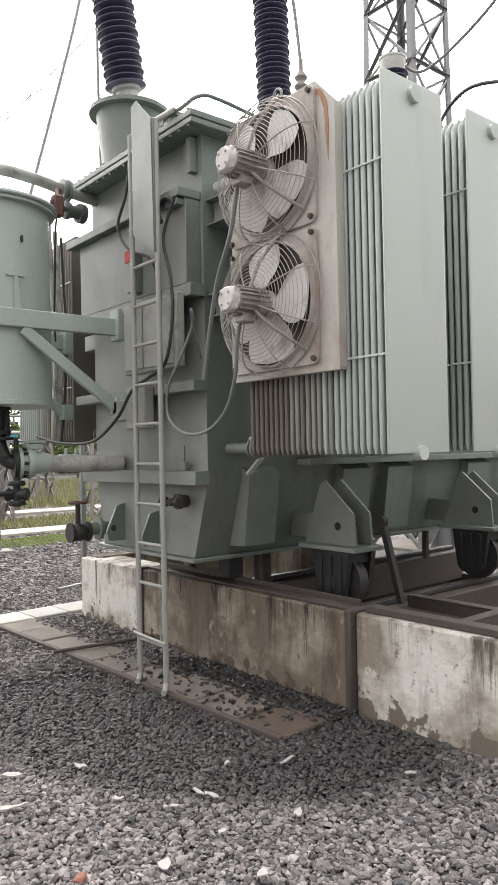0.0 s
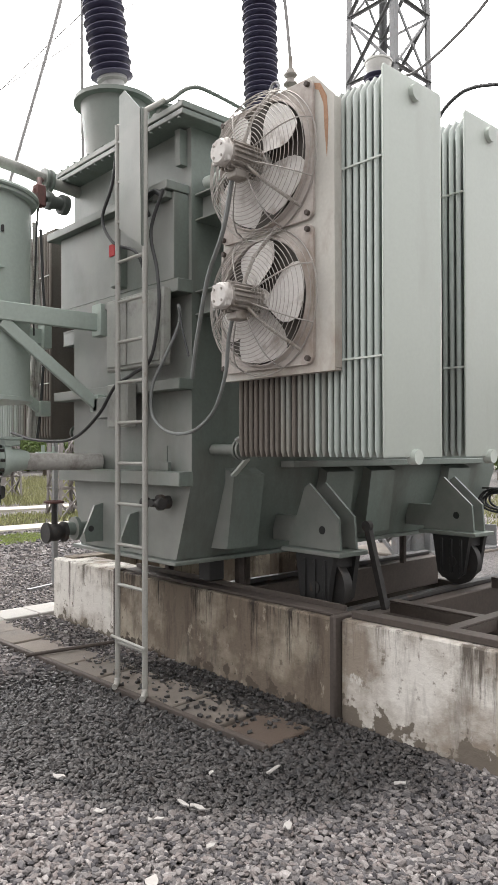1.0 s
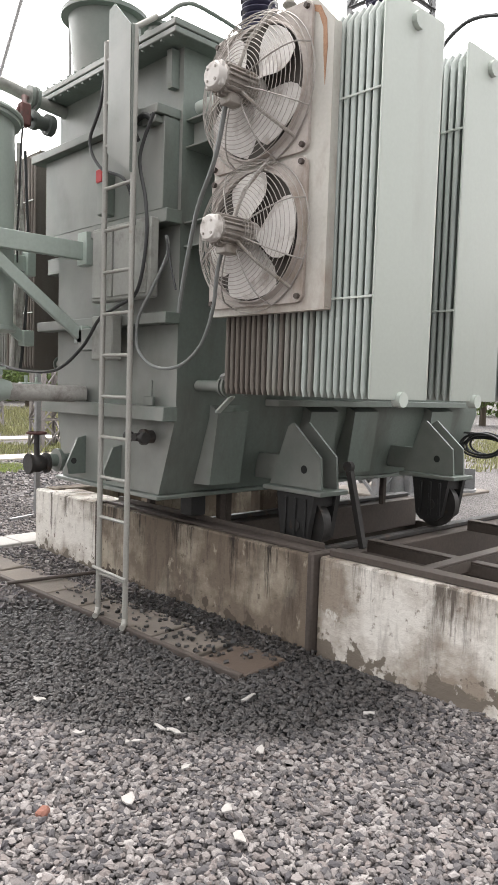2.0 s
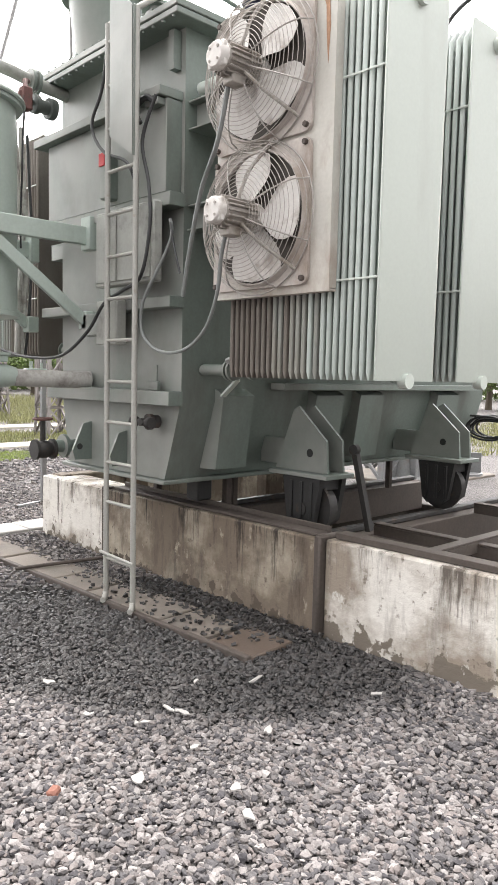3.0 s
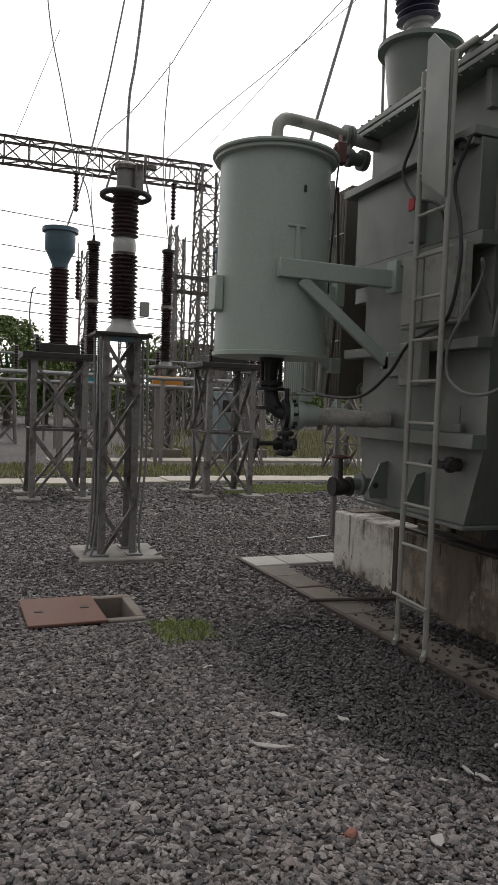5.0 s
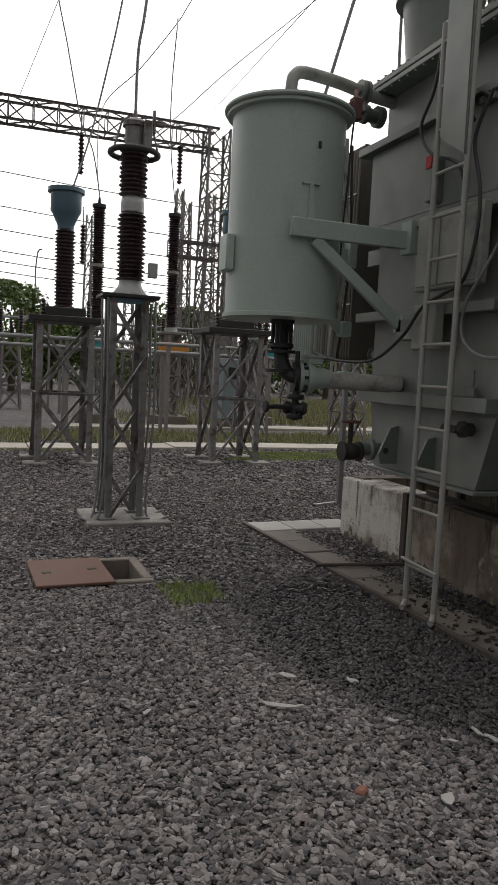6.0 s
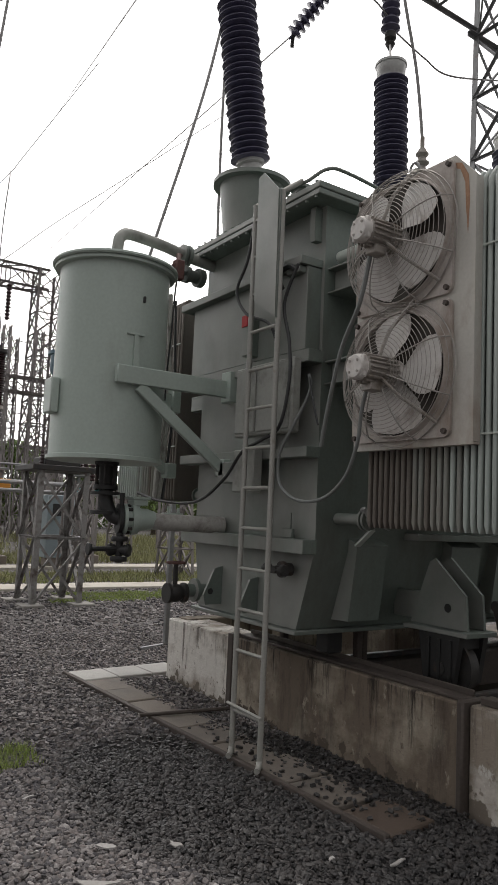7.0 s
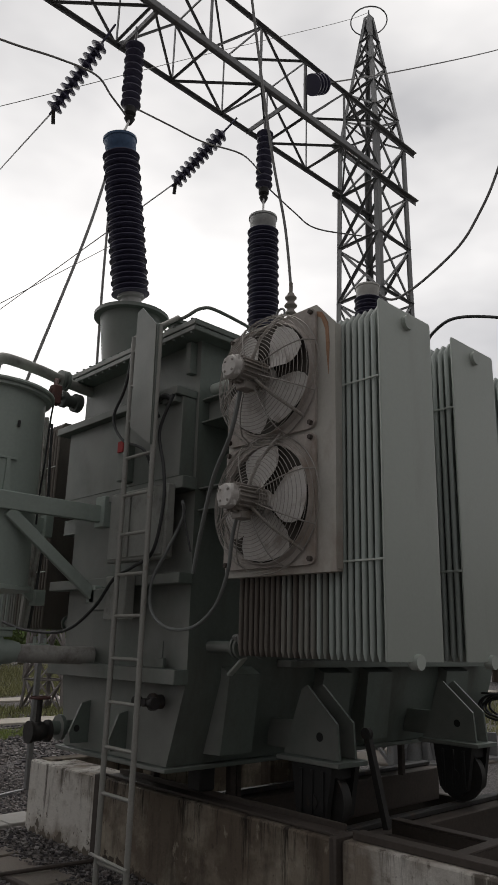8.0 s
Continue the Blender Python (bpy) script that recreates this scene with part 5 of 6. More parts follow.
def box_beam(parent, p, q, w, h, panels, chord, brace, m):
    """A lattice girder from p to q (lower middle line)."""
    p, q = Vector(p), Vector(q)
    along = (q - p).normalized()
    side = along.cross(Vector((0, 0, 1))).normalized() * (w / 2)
    up = Vector((0, 0, h))
    ends = [(p - side, q - side), (p + side, q + side), (p + side + up, q + side + up), (p - side + up, q - side + up)]
    for a, b in ends:
        s = Shape()
        s.bar(a, b, chord)
        part("chord", s, m, parent)
    j = Shape()
    for i in range(4):
        (a, b), (c_, d) = ends[i], ends[(i + 1) % 4]
        for k in range(panels):
            t0, t1 = k / panels, (k + 1) / panels
            e, f = (a.lerp(b, t0), c_.lerp(d, t1)) if k % 2 else (c_.lerp(d, t0), a.lerp(b, t1))
            j.bar(e, f, brace)
            j.bar(a.lerp(b, t0), c_.lerp(d, t0), brace)
    tagged(part("bracing", j, m, parent), kind="stuff")


def stack(parent, name, base, axis, length, r0, r1, count, m, n=24, label=""):
    s = Shape()
    s.lathe(sheds(r0, r1, 0, length, count), base, axis, n)
    return part(name, s, m, parent, label)


def wire(name, pts, r, label, m=None, steps=10):
    s = Shape()
    s.tube(bend(pts, steps), r, 6)
    return solid(name, s, m or CONDUCT, pts[0], label, "wire")


# gantry over the transformer
gan = thing("steel_gantry", (10.6, 8.0, 0), "tall galvanised lattice gantry tower with a girder above the transformer", "gantry")
lattice(gan, (10.6, 8.0), 1.25, 1.0, 0.0, 11.9, 10, 0.11, 0.05, GALV)
lattice(gan, (10.6, 8.0), 1.0, 0.16, 11.9, 15.3, 5, 0.08, 0.04, GALV)
for z in (11.9, 10.75):
    for yy in (7.5, 8.5):
        s = Shape()
        s.bar((9.9, yy, z), (11.38, yy, z), 0.09)
        part("cross_arm", s, GALV, gan)
s = Shape()
s.tube([(10.6 + 0.4 * math.cos(a * 0.3), 8.0 + 0.4 * math.sin(a * 0.3), 15.2) for a in range(22)], 0.015, 6)
s.tube([(10.6, 8, 15.2), (10.6, 8, 15.5)], 0.02, 6)
part("spike", s, GALV, gan)
box_beam(gan, (-2.0, 8.0, 10.87), (10.2, 8.0, 10.87), 1.0, 1.2, 11, 0.065, 0.035, GALV)
s = Shape()
s.box((-2.0, 7.43, 10.82), (10.1, 7.50, 10.94), 0.01)
part("main_chord", s, GALV, gan, "heavy lower chord")
for n_, (xt, xb) in enumerate(((4.72, 4.74), (7.49, 7.52))):
    ins = thing("suspension_insulator", (xt, 8.0, 10.7), "dark brown string insulator hanging from the gantry girder", "insulator", "suspension insulators")
    s = Shape()
    s.tube([(xt, 8.0, 10.88), (xt, 8.0, 10.55)], 0.02, 6)
    part("hanger", s, GALV, ins)
    s = Shape()
    s.bar((xt, 7.5, 10.88), (xt, 8.5, 10.88), 0.09)
    part("hanger_beam", s, GALV, ins)
    stack(ins, "disc_string", (xt, 8.0, 10.55), (0, 0, -1), 1.15, 0.07, 0.15, 9, PORC, 20)
    s = Shape()
    s.lathe([(0.05, 0), (0.09, 0.03), (0.09, 0.12), (0.05, 0.16), (0.08, 0.2), (0.03, 0.3)], (xt, 8.0, 9.42), (0, 0, -1), 12)
    part("clamp", s, DARKST, ins)
    tip = (tip1, tip2)[n_]
    wire("jumper", [(xt, 8.0, 9.2), tuple(Vector((xt, 8.0, 9.2)).lerp(tip, 0.5) + Vector((0, 0, -0.06))), tuple(tip)], 0.016, "dark conductor down to the bushing top")
for a, b, end in (((4.32, 8.3, 10.52), (3.97, 8.95, 9.50), (6.08, 18, 13.1)), ((6.78, 8.3, 10.32), (6.30, 8.95, 9.40), (8.2, 20, 11.1))):
    st = thing("strain_insulator", a, "slanting string of dark brown insulator discs on the girder", "insulator", "strain insulators")
    d = Vector(b) - Vector(a)
    s = Shape()
    n_d = 11
    ax = d.normalized()
    for k in range(n_d):
        s.lathe([(0.03, -0.04), (0.065, 0.0), (0.125, 0.03), (0.13, 0.055), (0.06, 0.065), (0.04, 0.085), (0.03, 0.095)], Vector(a) + d * (k + 0.3) / n_d, ax, 16)
    s.tube([Vector(a) - ax * 0.35, Vector(b) + ax * 0.1], 0.018, 6)
    part("disc_string", s, PORC, st)
    s = Shape()
    s.tube([Vector(b), Vector(b) + ax * 0.15 + Vector((0.1, 0, -0.06))], 0.03, 6)
    part("clamp", s, DARKST, st)
wire("line_wire", [(3.95, 8.97, 9.43), (5.22, 14.0, 11.68), (9.26, 30, 18.8)], 0.013, "bare grey overhead conductor between towers")
wire("line_wire", [(6.27, 8.97, 9.36), (7.44, 14.0, 10.68), (8.07, 20, 11.33), (9.1, 30, 12.4)], 0.013, "bare grey overhead conductor between towers")
wire("jumper", [(1.0, 8, 8.9), (2.71, 8, 9.27), (3.5, 8, 9.5), (4.11, 8, 9.61), (4.39, 8, 9.42), (4.72, 8, 9.2)], 0.016, "bare jumper conductor in a loose curve")
wire("jumper", [(4.72, 8, 9.45), (5.44, 8, 9.52), (6.12, 8, 9.59), (6.98, 8, 9.81), (7.49, 8, 9.62)], 0.014, "bare jumper conductor in a loose curve")
wire("jumper", [(7.49, 8, 9.5), (8.24, 8, 9.3), (8.85, 8, 9.23), (10.2, 8, 9.66)], 0.014, "bare jumper conductor in a loose curve")
wire("line_wire", [(4.8, 4.75, 5.35), (4.7, 4.75, 6.01), (4.48, 4.75, 6.82), (4.18, 4.75, 8.32), (3.9, 4.75, 9.9)], 0.016, "conductor rising from a small bushing")
wire("line_wire", [tuple(tip3), (7.6, 5.43, 6.46), (7.6, 4.53, 6.79), (7.6, 4.09, 7.23), (7.6, 3.75, 7.85), (7.7, 3.3, 9.2)], 0.018, "conductor rising from the bushing in a curve")
wire("line_wire", [(8.47, 7.45, 11.86), (11.25, 7.5, 14.0), (15.71, 7.5, 17.55), (20, 7.5, 21.2)], 0.014, "bare grey overhead conductor between towers")
wire("line_wire", [(3.85, 7.0, 7.3), (3.63, 7.0, 6.29), (3.13, 7.0, 4.45), (2.8, 7.1, 3.1)], 0.017, "conductor running down behind the tank")
wire("line_wire", [(3.70, 6.6, 6.6), (3.70, 6.6, 5.6), (3.69, 6.55, 4.5), (3.7, 6.5, 3.6)], 0.015, "conductor running down behind the tank")
wire("earth_wire", [(10.6, 8.0, 15.45), (9.56, 8.0, 14.43), (5.91, 8.0, 11.13), (2.83, 8.0, 8.31), (1.0, 8.0, 6.7)], 0.005, "thin overhead earth wire of the gantry")
st = thing("strain_insulator", (8.1, 7.47, 11.6), "short dark insulator on the girder", "insulator", "strain insulators")
s = Shape()
for k in range(4):
    s.lathe([(0.05, 0), (0.19, 0.02), (0.19, 0.05), (0.05, 0.07)], (8.12 + 0.085 * k, 7.47, 11.62 + 0.06 * k), (1, 0, 0.7), 18)
part("disc_string", s, PORC, st)

# hose over the far radiator and cable coil by the tank
wire("hose", [(4.2, 3.0, 3.76), (4.28, 2.88, 3.98), (4.3, 2.79, 4.09), (4.3, 2.64, 4.14), (4.3, 2.42, 4.09), (4.35, 2.2, 4.0), (4.6, 2.1, 3.9), (4.98, 2.42, 3.76)], 0.012, "dark hose arching above the radiators", CABLE)
coil = Shape()
for k in range(7):
    r = 0.22 + 0.02 * (k % 3)
    coil.tube([(7.3 + 0.03 * k, 3.2 + r * math.cos(a * 0.35 + k), 1.35 + 0.8 * r * math.sin(a * 0.35 + k) - 0.02 * k) for a in range(19)], 0.017, 6)
coil.tube([(7.35, 3.2, 1.5), (7.35, 3.25, 1.9)], 0.02, 6)
part("cable_coil", coil, CABLE, tr, "coil of black cable hung on the tank")


# ---- instrument stand with a capacitor column ----
cvt = thing("instrument_stand", (1.55, 8.3, 0), "galvanised lattice stand on a concrete pad", "steel stand")
lattice(cvt, (1.50, 8.30), 0.41, 0.41, 0.07, 2.46, 4, 0.07, 0.045, STANDST, True)
s = Shape()
s.box((1.20, 8.05, 2.462), (1.82, 8.55, 2.50), 0.006)
top = part("table", s, DARKST, cvt, "dark steel table")
s = Shape()
s.box((1.34, 8.10, 2.40), (1.72, 8.13, 2.46), 0.004)
part("beam", s, BLUE, cvt)
for x, y_ in ((1.26, 8.07), (1.77, 8.06), (1.22, 8.2), (1.80, 8.42)):
    s = Shape()
    s.tube(bend([(x, y_, 2.44), (x, y_, 2.3), (x + 0.02, y_, 1.2), (x - 0.03, y_, 0.12), (x - 0.25 if x < 1.5 else x + 0.22, y_ - 0.05, 0.09)], 5), 0.014, 8)
    part("conduit", s, GALV, cvt)
for sx in (-1, 1):
    for sy in (-1, 1):
        s = Shape()
        s.box((1.50 + sx * 0.19 - 0.09, 8.3 + sy * 0.19 - 0.09, 0.062), (1.50 + sx * 0.19 + 0.09, 8.3 + sy * 0.19 + 0.09, 0.08), 0.003)
        part("foot_plate", s, GALV, cvt)
s = Shape()
s.box((1.07, 7.88, -0.05), (2.00, 8.74, 0.06), 0.015)
solid("concrete_pad", s, PADC, (1.55, 8.3, 0), "weathered concrete pad in gravel", "pad", kind="structure")
cap = thing("capacitor_column", (1.53, 8.3, 2.5), "brown porcelain voltage transformer column with a corona ring", "voltage transformer")
s = Shape()
s.lathe([(0.19, 0), (0.19, 0.02), (0.13, 0.10), (0.12, 0.16)], (1.53, 8.3, 2.50), (0, 0, 1), 24)
part("base_casting", s, ALU, cap)
stack(cap, "insulator", (1.53, 8.3, 2.66), (0, 0, 1), 0.72, 0.12, 0.16, 16, PORCR)
s = Shape()
s.lathe([(0.10, 0), (0.125, 0.02), (0.13, 0.10), (0.12, 0.17), (0.09, 0.2)], (1.53, 8.3, 3.37), (0, 0, 1), 24)
part("middle_flange", s, ALU, cap, "pale middle flange")
stack(cap, "insulator", (1.53, 8.3, 3.56), (0, 0, 1), 0.50, 0.12, 0.155, 11, PORCR)
s = Shape()
s.tube([(1.53 + 0.255 * math.cos(a * math.pi / 16), 8.3 + 0.255 * math.sin(a * math.pi / 16), 4.01) for a in range(33)], 0.032, 10)
for a in range(4):
    s.tube([(1.53, 8.3, 4.08), (1.53 + 0.25 * math.cos(a * 1.57 + 0.5), 8.3 + 0.25 * math.sin(a * 1.57 + 0.5), 4.01)], 0.01, 6)
part("corona_ring", s, DARKST, cap)
s = Shape()
s.lathe([(0.12, 0), (0.125, 0.02), (0.105, 0.04), (0.105, 0.22), (0.13, 0.225), (0.13, 0.27), (0.10, 0.30), (0.05, 0.31), (0.025, 0.33), (0.02, 0.40)], (1.53, 8.3, 4.06), (0, 0, 1), 24)
part("head", s, STANDST, cap, "grey cast head")
s = Shape()
s.box((1.60, 8.14, 4.04), (1.69, 8.24, 4.34), 0.012)
part("terminal_plate", s, STANDST, cap)
s = Shape()
s.box((1.70, 8.18, 4.22), (1.73, 8.22, 4.46), 0.006)
s.box((1.73, 8.17, 4.30), (1.84, 8.23, 4.36), 0.012)
part("terminal_arm", s, STANDST, cap)
for sx in (-1, 1):
    s = Shape()
    s.tube([(1.53 + sx * 0.09, 8.22, 4.36), (1.53 + sx * 0.16, 8.20, 4.30), (1.53 + sx * 0.235, 8.2, 4.03)], 0.012, 6)
    part("ring_stay", s, STANDST, cap)
s = Shape()
s.box((1.70, 8.15, 2.70), (1.80, 8.22, 2.86), 0.008)
part("counter_box", s, ALU, cap)
wire("line_wire", [(1.53, 8.3, 4.44), (1.54, 8.3, 5.08), (1.61, 8.3, 5.61), (1.8, 8.4, 7.5), (2.1, 8.5, 10.9)], 0.016, "conductor rising to the gantry girder")


post = thing("steel_post", (4.61, 8.96, 0), "thin grey steel post with flat feet in the gravel", "post")
s = Shape()
s.bar((4.61, 8.96, 0.0), (4.61, 8.96, 2.3), 0.06)
part("upright", s, GALV, post)
for p in ((4.17, 8.74, 0.045), (4.95, 9.25, 0.045)):
    s = Shape()
    s.bar((4.63, 8.97, 0.03), p, 0.05)
    part("foot", s, GALV, post)


# ---- current transformers on wide lattice stands ----
def ct(x, y_):
    stn = thing("equipment_stand", (x, y_, 0), "dark galvanised lattice stand with a steel table", "steel stand", "equipment stands")
    lattice(stn, (x, y_), 0.95, 0.95, 0.05, 2.42, 2, 0.10, 0.05, STANDST)
    s = Shape()
    s.box((x - 0.62, y_ - 0.55, 2.42), (x + 0.62, y_ + 0.55, 2.52), 0.01)
    part("table", s, DARKST, stn)
    for sx in (-1, 1):
        for sy in (-1, 1):
            s = Shape()
            s.box((x + sx * 0.47 - 0.2, y_ + sy * 0.47 - 0.2, -0.05), (x + sx * 0.47 + 0.2, y_ + sy * 0.47 + 0.2, 0.05), 0.01)
            part("footing", s, PADC, stn)
    c = thing("current_transformer", (x, y_, 2.52), "current transformer with brown porcelain and a blue-grey head", "current transformer", "current transformers")
    s = Shape()
    s.box((x - 0.34, y_ - 0.34, 2.522), (x + 0.34, y_ + 0.34, 2.68), 0.015)
    part("base_box", s, DARKST, c)
    stack(c, "insulator", (x, y_, 2.68), (0, 0, 1), 1.34, 0.135, 0.18, 22, PORCR)
    s = Shape()
    s.lathe([(0.14, 0), (0.14, 0.06), (0.22, 0.24), (0.26, 0.30), (0.26, 0.60), (0.31, 0.61), (0.31, 0.68), (0.10, 0.71)], (x, y_, 4.02), (0, 0, 1), 28)
    part("head", s, BLUE, c, "blue-grey oil head")
    for dx in (-0.36, 0.40):
        s = Shape()
        s.lathe([(0.03, 0), (0.05, 0.02)] + sheds(0.025, 0.045, 0.03, 0.28, 4) + [(0.015, 0.30)], (x + dx, y_ - 0.2, 2.52), (0, 0, 1), 10)
        part("terminal", s, PORCR, c)


ct(1.40, 13.4)
wire("earth_lead", [(1.0, 13.2, 3.62), (0.93, 13.2, 3.55), (0.90, 13.2, 3.1), (0.98, 13.2, 2.75), (1.06, 13.2, 2.6)], 0.014, "thin grey lead looping down to the stand")
ct(4.55, 13.5)
ct(-2.0, 13.4)
wire("line_wire", [(1.5, 13.4, 4.72), (1.78, 13.4, 5.65), (2.08, 13.4, 7.01), (2.26, 13.4, 7.97), (2.6, 13.4, 10), (3.2, 13.4, 14)], 0.016, "conductor rising from the current transformer")


# ---- arresters farther back ----
def arrester(x, y_, boxm, lab):
    stn = thing("equipment_stand", (x, y_, 0), "slim lattice stand on a concrete block", "steel stand", "equipment stands")
    lattice(stn, (x, y_), 0.5, 0.5, 0.3, 2.75, 4, 0.07, 0.05, RUSTGALV)
    s = Shape()
    s.box((x - 0.5, y_ - 0.5, -0.05), (x + 0.5, y_ + 0.5, 0.3), 0.02)
    part("footing", s, SLAB, stn)
    s = Shape()
    s.box((x - 0.4, y_ - 0.4, 2.75), (x + 0.4, y_ + 0.4, 2.83), 0.01)
    part("table", s, GALV, stn)
    s = Shape()
    s.box((x - 0.45, y_ - 0.5, 2.2), (x + 0.45, y_ - 0.28, 2.5), 0.02)
    part("box", s, boxm, stn, lab)
    a = thing("surge_arrester", (x, y_, 2.83), "tall slim brown porcelain surge arrester", "surge arrester", "surge arresters")
    s = Shape()
    s.lathe([(0.2, 0), (0.2, 0.1), (0.12, 0.15)], (x, y_, 2.83), (0, 0, 1), 16)
    part("base_casting", s, ALU, a)
    stack(a, "insulator", (x, y_, 2.98), (0, 0, 1), 1.55, 0.13, 0.20, 22, PORCR, 16)
    s = Shape()
    s.lathe([(0.15, 0), (0.19, 0.03), (0.19, 0.10), (0.15, 0.13)], (x, y_, 4.53), (0, 0, 1), 16)
    part("middle_flange", s, MOTOR, a)
    stack(a, "insulator", (x, y_, 4.66), (0, 0, 1), 1.55, 0.13, 0.20, 22, PORCR, 16)
    s = Shape()
    s.lathe([(0.15, 0), (0.2, 0.03), (0.2, 0.12), (0.05, 0.16), (0.03, 0.32)], (x, y_, 6.21), (0, 0, 1), 16)
    part("cap", s, DARKST, a)


arrester(3.3, 22.0, TEAL, "teal box")
arrester(5.55, 22.0, ORANGE, "orange box")
arrester(8.6, 22.6, TEAL, "teal box")
wire("line_wire", [(5.55, 22, 6.5), (5.33, 22, 8.4), (5.31, 22, 10.02), (5.41, 22, 11.78), (6.4, 26, 13.6)], 0.017, "conductor rising from the arrester")

wire("line_wire", [(17.0, 26, 20.7), (11.6, 26, 15.49), (8.24, 26, 12.28), (6.45, 26, 10.43), (4.5, 26, 8.7)], 0.017, "thin grey overhead wire across the yard")
wire("line_wire", [(9.4, 26, 19.0), (6.89, 26, 14.46), (6.42, 26, 13.62), (5.2, 26, 11.9), (3.99, 26, 10.49), (3.5, 24, 8.2), (3.31, 22, 6.5)], 0.016, "thin grey overhead wire across the yard")
wire("line_wire", [(1.5, 22, 16.5), (1.9, 22, 12.5), (2.3, 22, 10.53), (2.57, 22, 9.22), (2.74, 22, 8.48), (3.08, 22, 7.76), (3.31, 22, 6.5)], 0.018, "conductor curving down to the arrester")
wire("line_wire", [(4.06, 40, 20.66), (3.61, 40, 19.44), (1.91, 40, 14.75)], 0.018, "thin grey overhead wire across the yard")

# pipes and rails between the stands
for y_, z, x0, x1 in ((19.0, 2.35, -6, 9), (19.6, 2.15, -6, 9), (26, 2.6, -8, 16), (30, 3.4, -8, 18)):
    s = Shape()
    s.tube([(x0, y_, z), (x1, y_, z)], 0.05, 8)
    bar_ = thing("bus_support", (x0, y_, 0), "grey pipe on thin steel posts", "pipe rack")
    part("pipe", s, GALV, bar_)
    x = x0 + 0.3
    while x < x1:
        s = Shape()
        s.bar((x, y_, 0), (x, y_, z), 0.09)
        part("post", s, RUSTGALV, bar_)
        x += 2.6
for x, y_, h in ((-0.6, 24, 2.2), (7.2, 19.2, 2.5), (6.2, 27, 2.6), (9.6, 18.0, 2.4), (11.5, 26, 2.6), (1.2, 28, 2.6)):
    iso = thing("isolator_stand", (x, y_, 0), "galvanised lattice stand for a disconnector", "steel stand", "isolator stands")
    lattice(iso, (x, y_), 0.8, 0.6, 0.0, h, 3, 0.08, 0.05, RUSTGALV)
    for dx in (-0.35, 0.35):
        stack(iso, "post_insulator", (x + dx, y_, h), (0, 0, 1), 1.0, 0.06, 0.11, 10, PORCR, 12)
cab = thing("control_cabinet", (7.4, 21.0, 0), "pale blue-grey steel control cabinet standing in the yard", "cabinet")
s = Shape()
s.box((6.9, 20.8, 0.3), (7.7, 21.3, 2.1), 0.02)
part("body", s, CABIN, cab)
s = Shape()
s.box((7.05, 20.785, 1.5), (7.35, 20.80, 1.85), 0.01)
part("window", s, BLACK, cab)
s = Shape()
s.box((6.95, 20.85, -0.05), (7.65, 21.25, 0.3), 0.02)
part("footing", s, SLAB, cab)

# far gantries
far = thing("steel_gantry", (12.3, 40, 0), "rust-brown lattice gantry far across the yard", "gantry", "far gantries")
for x in (12.4, -12.0):
    lattice(far, (x, 40), 1.6, 1.3, 0, 14.9, 12, 0.13, 0.07, RUSTGALV)
box_beam(far, (-12, 40, 13.5), (12.4, 40, 13.8), 1.0, 1.1, 20, 0.12, 0.06, RUSTGALV)
far2 = thing("steel_gantry", (11, 34, 0), "rust-brown lattice gantry far across the yard", "gantry", "far gantries")
for x, y_, h in ((9.2, 34, 9.5), (10.4, 31, 8.2), (11.0, 36, 10.5), (8.6, 44, 11.0), (7.0, 50, 11.5), (11.8, 35, 9), (13.0, 38, 12), (9.9, 38, 11), (6.2, 42, 8)):
    lattice(far2, (x, y_), 0.7, 0.4, 0, h, 9, 0.07, 0.04, RUSTGALV)
box_beam(far2, (8.4, 34, 7.0), (16, 34, 7.0), 0.6, 0.7, 8, 0.09, 0.05, RUSTGALV)
for k, (x, z) in enumerate(((5.0, 14.0), (-0.2, 14.2), (10.2, 14.2), (5.2, 9.5))):
    ins = thing("suspension_insulator", (x, 39.4, z), "far string of brown insulator discs under the girder", "insulator", "suspension insulators")
    stack(ins, "disc_string", (x, 39.4, z - 0.6), (0, 0, -1), 2.0, 0.08, 0.17, 10, PORCR, 12)
    s = Shape()
    s.tube([(x, 39.4, z + 0.3), (x, 39.4, z - 0.65)], 0.03, 6)
    part("hanger", s, GALV, ins)
for k, (za, zb) in enumerate(((10.6, 10.2), (9.0, 8.5), (7.9, 7.4), (6.9, 6.4), (6.4, 5.9), (5.9, 5.5))):
    wire("line_wire", [(-14, 38, za + 0.6), (-3, 38, za + 0.3), (6, 38, 0.5 * (za + zb)), (13, 38, zb)], 0.026, "far bare conductor across the yard")

# things seen beyond the pit
for x, y_ in ((10.6, 7.4), (11.9, 7.2)):
    ped = thing("pole_base", (x, y_, 0), "pale steel pole foot with gussets on a slab", "pole")
    s = Shape()
    s.lathe([(0.5, 0), (0.5, 0.08), (0.28, 0.09), (0.17, 0.7), (0.17, 2.6)], (x, y_, 0), (0, 0, 1), 16)
    part("column", s, GALV, ped)
    for k in range(6):
        s = Shape()
        a = k * math.pi / 3
        s.box((0.16, -0.015, 0.08), (0.46, 0.015, 0.45), 0.004, Matrix.Translation((x, y_, 0)) @ Matrix.Rotation(a, 4, "Z"))
        part("gusset", s, GALV, ped)
s = Shape()
s.box((10.0, 6.7, -0.05), (12.5, 8.6, 0.05), 0.02)
solid("concrete_pad", s, SLAB, (10.0, 5.9, 0), "pale concrete pad beyond the pit", "pad", kind="structure")
rl = thing("guard_rail", (10.5, 4.2, 0), "rusty steel guard rail beyond the pit", "railing")
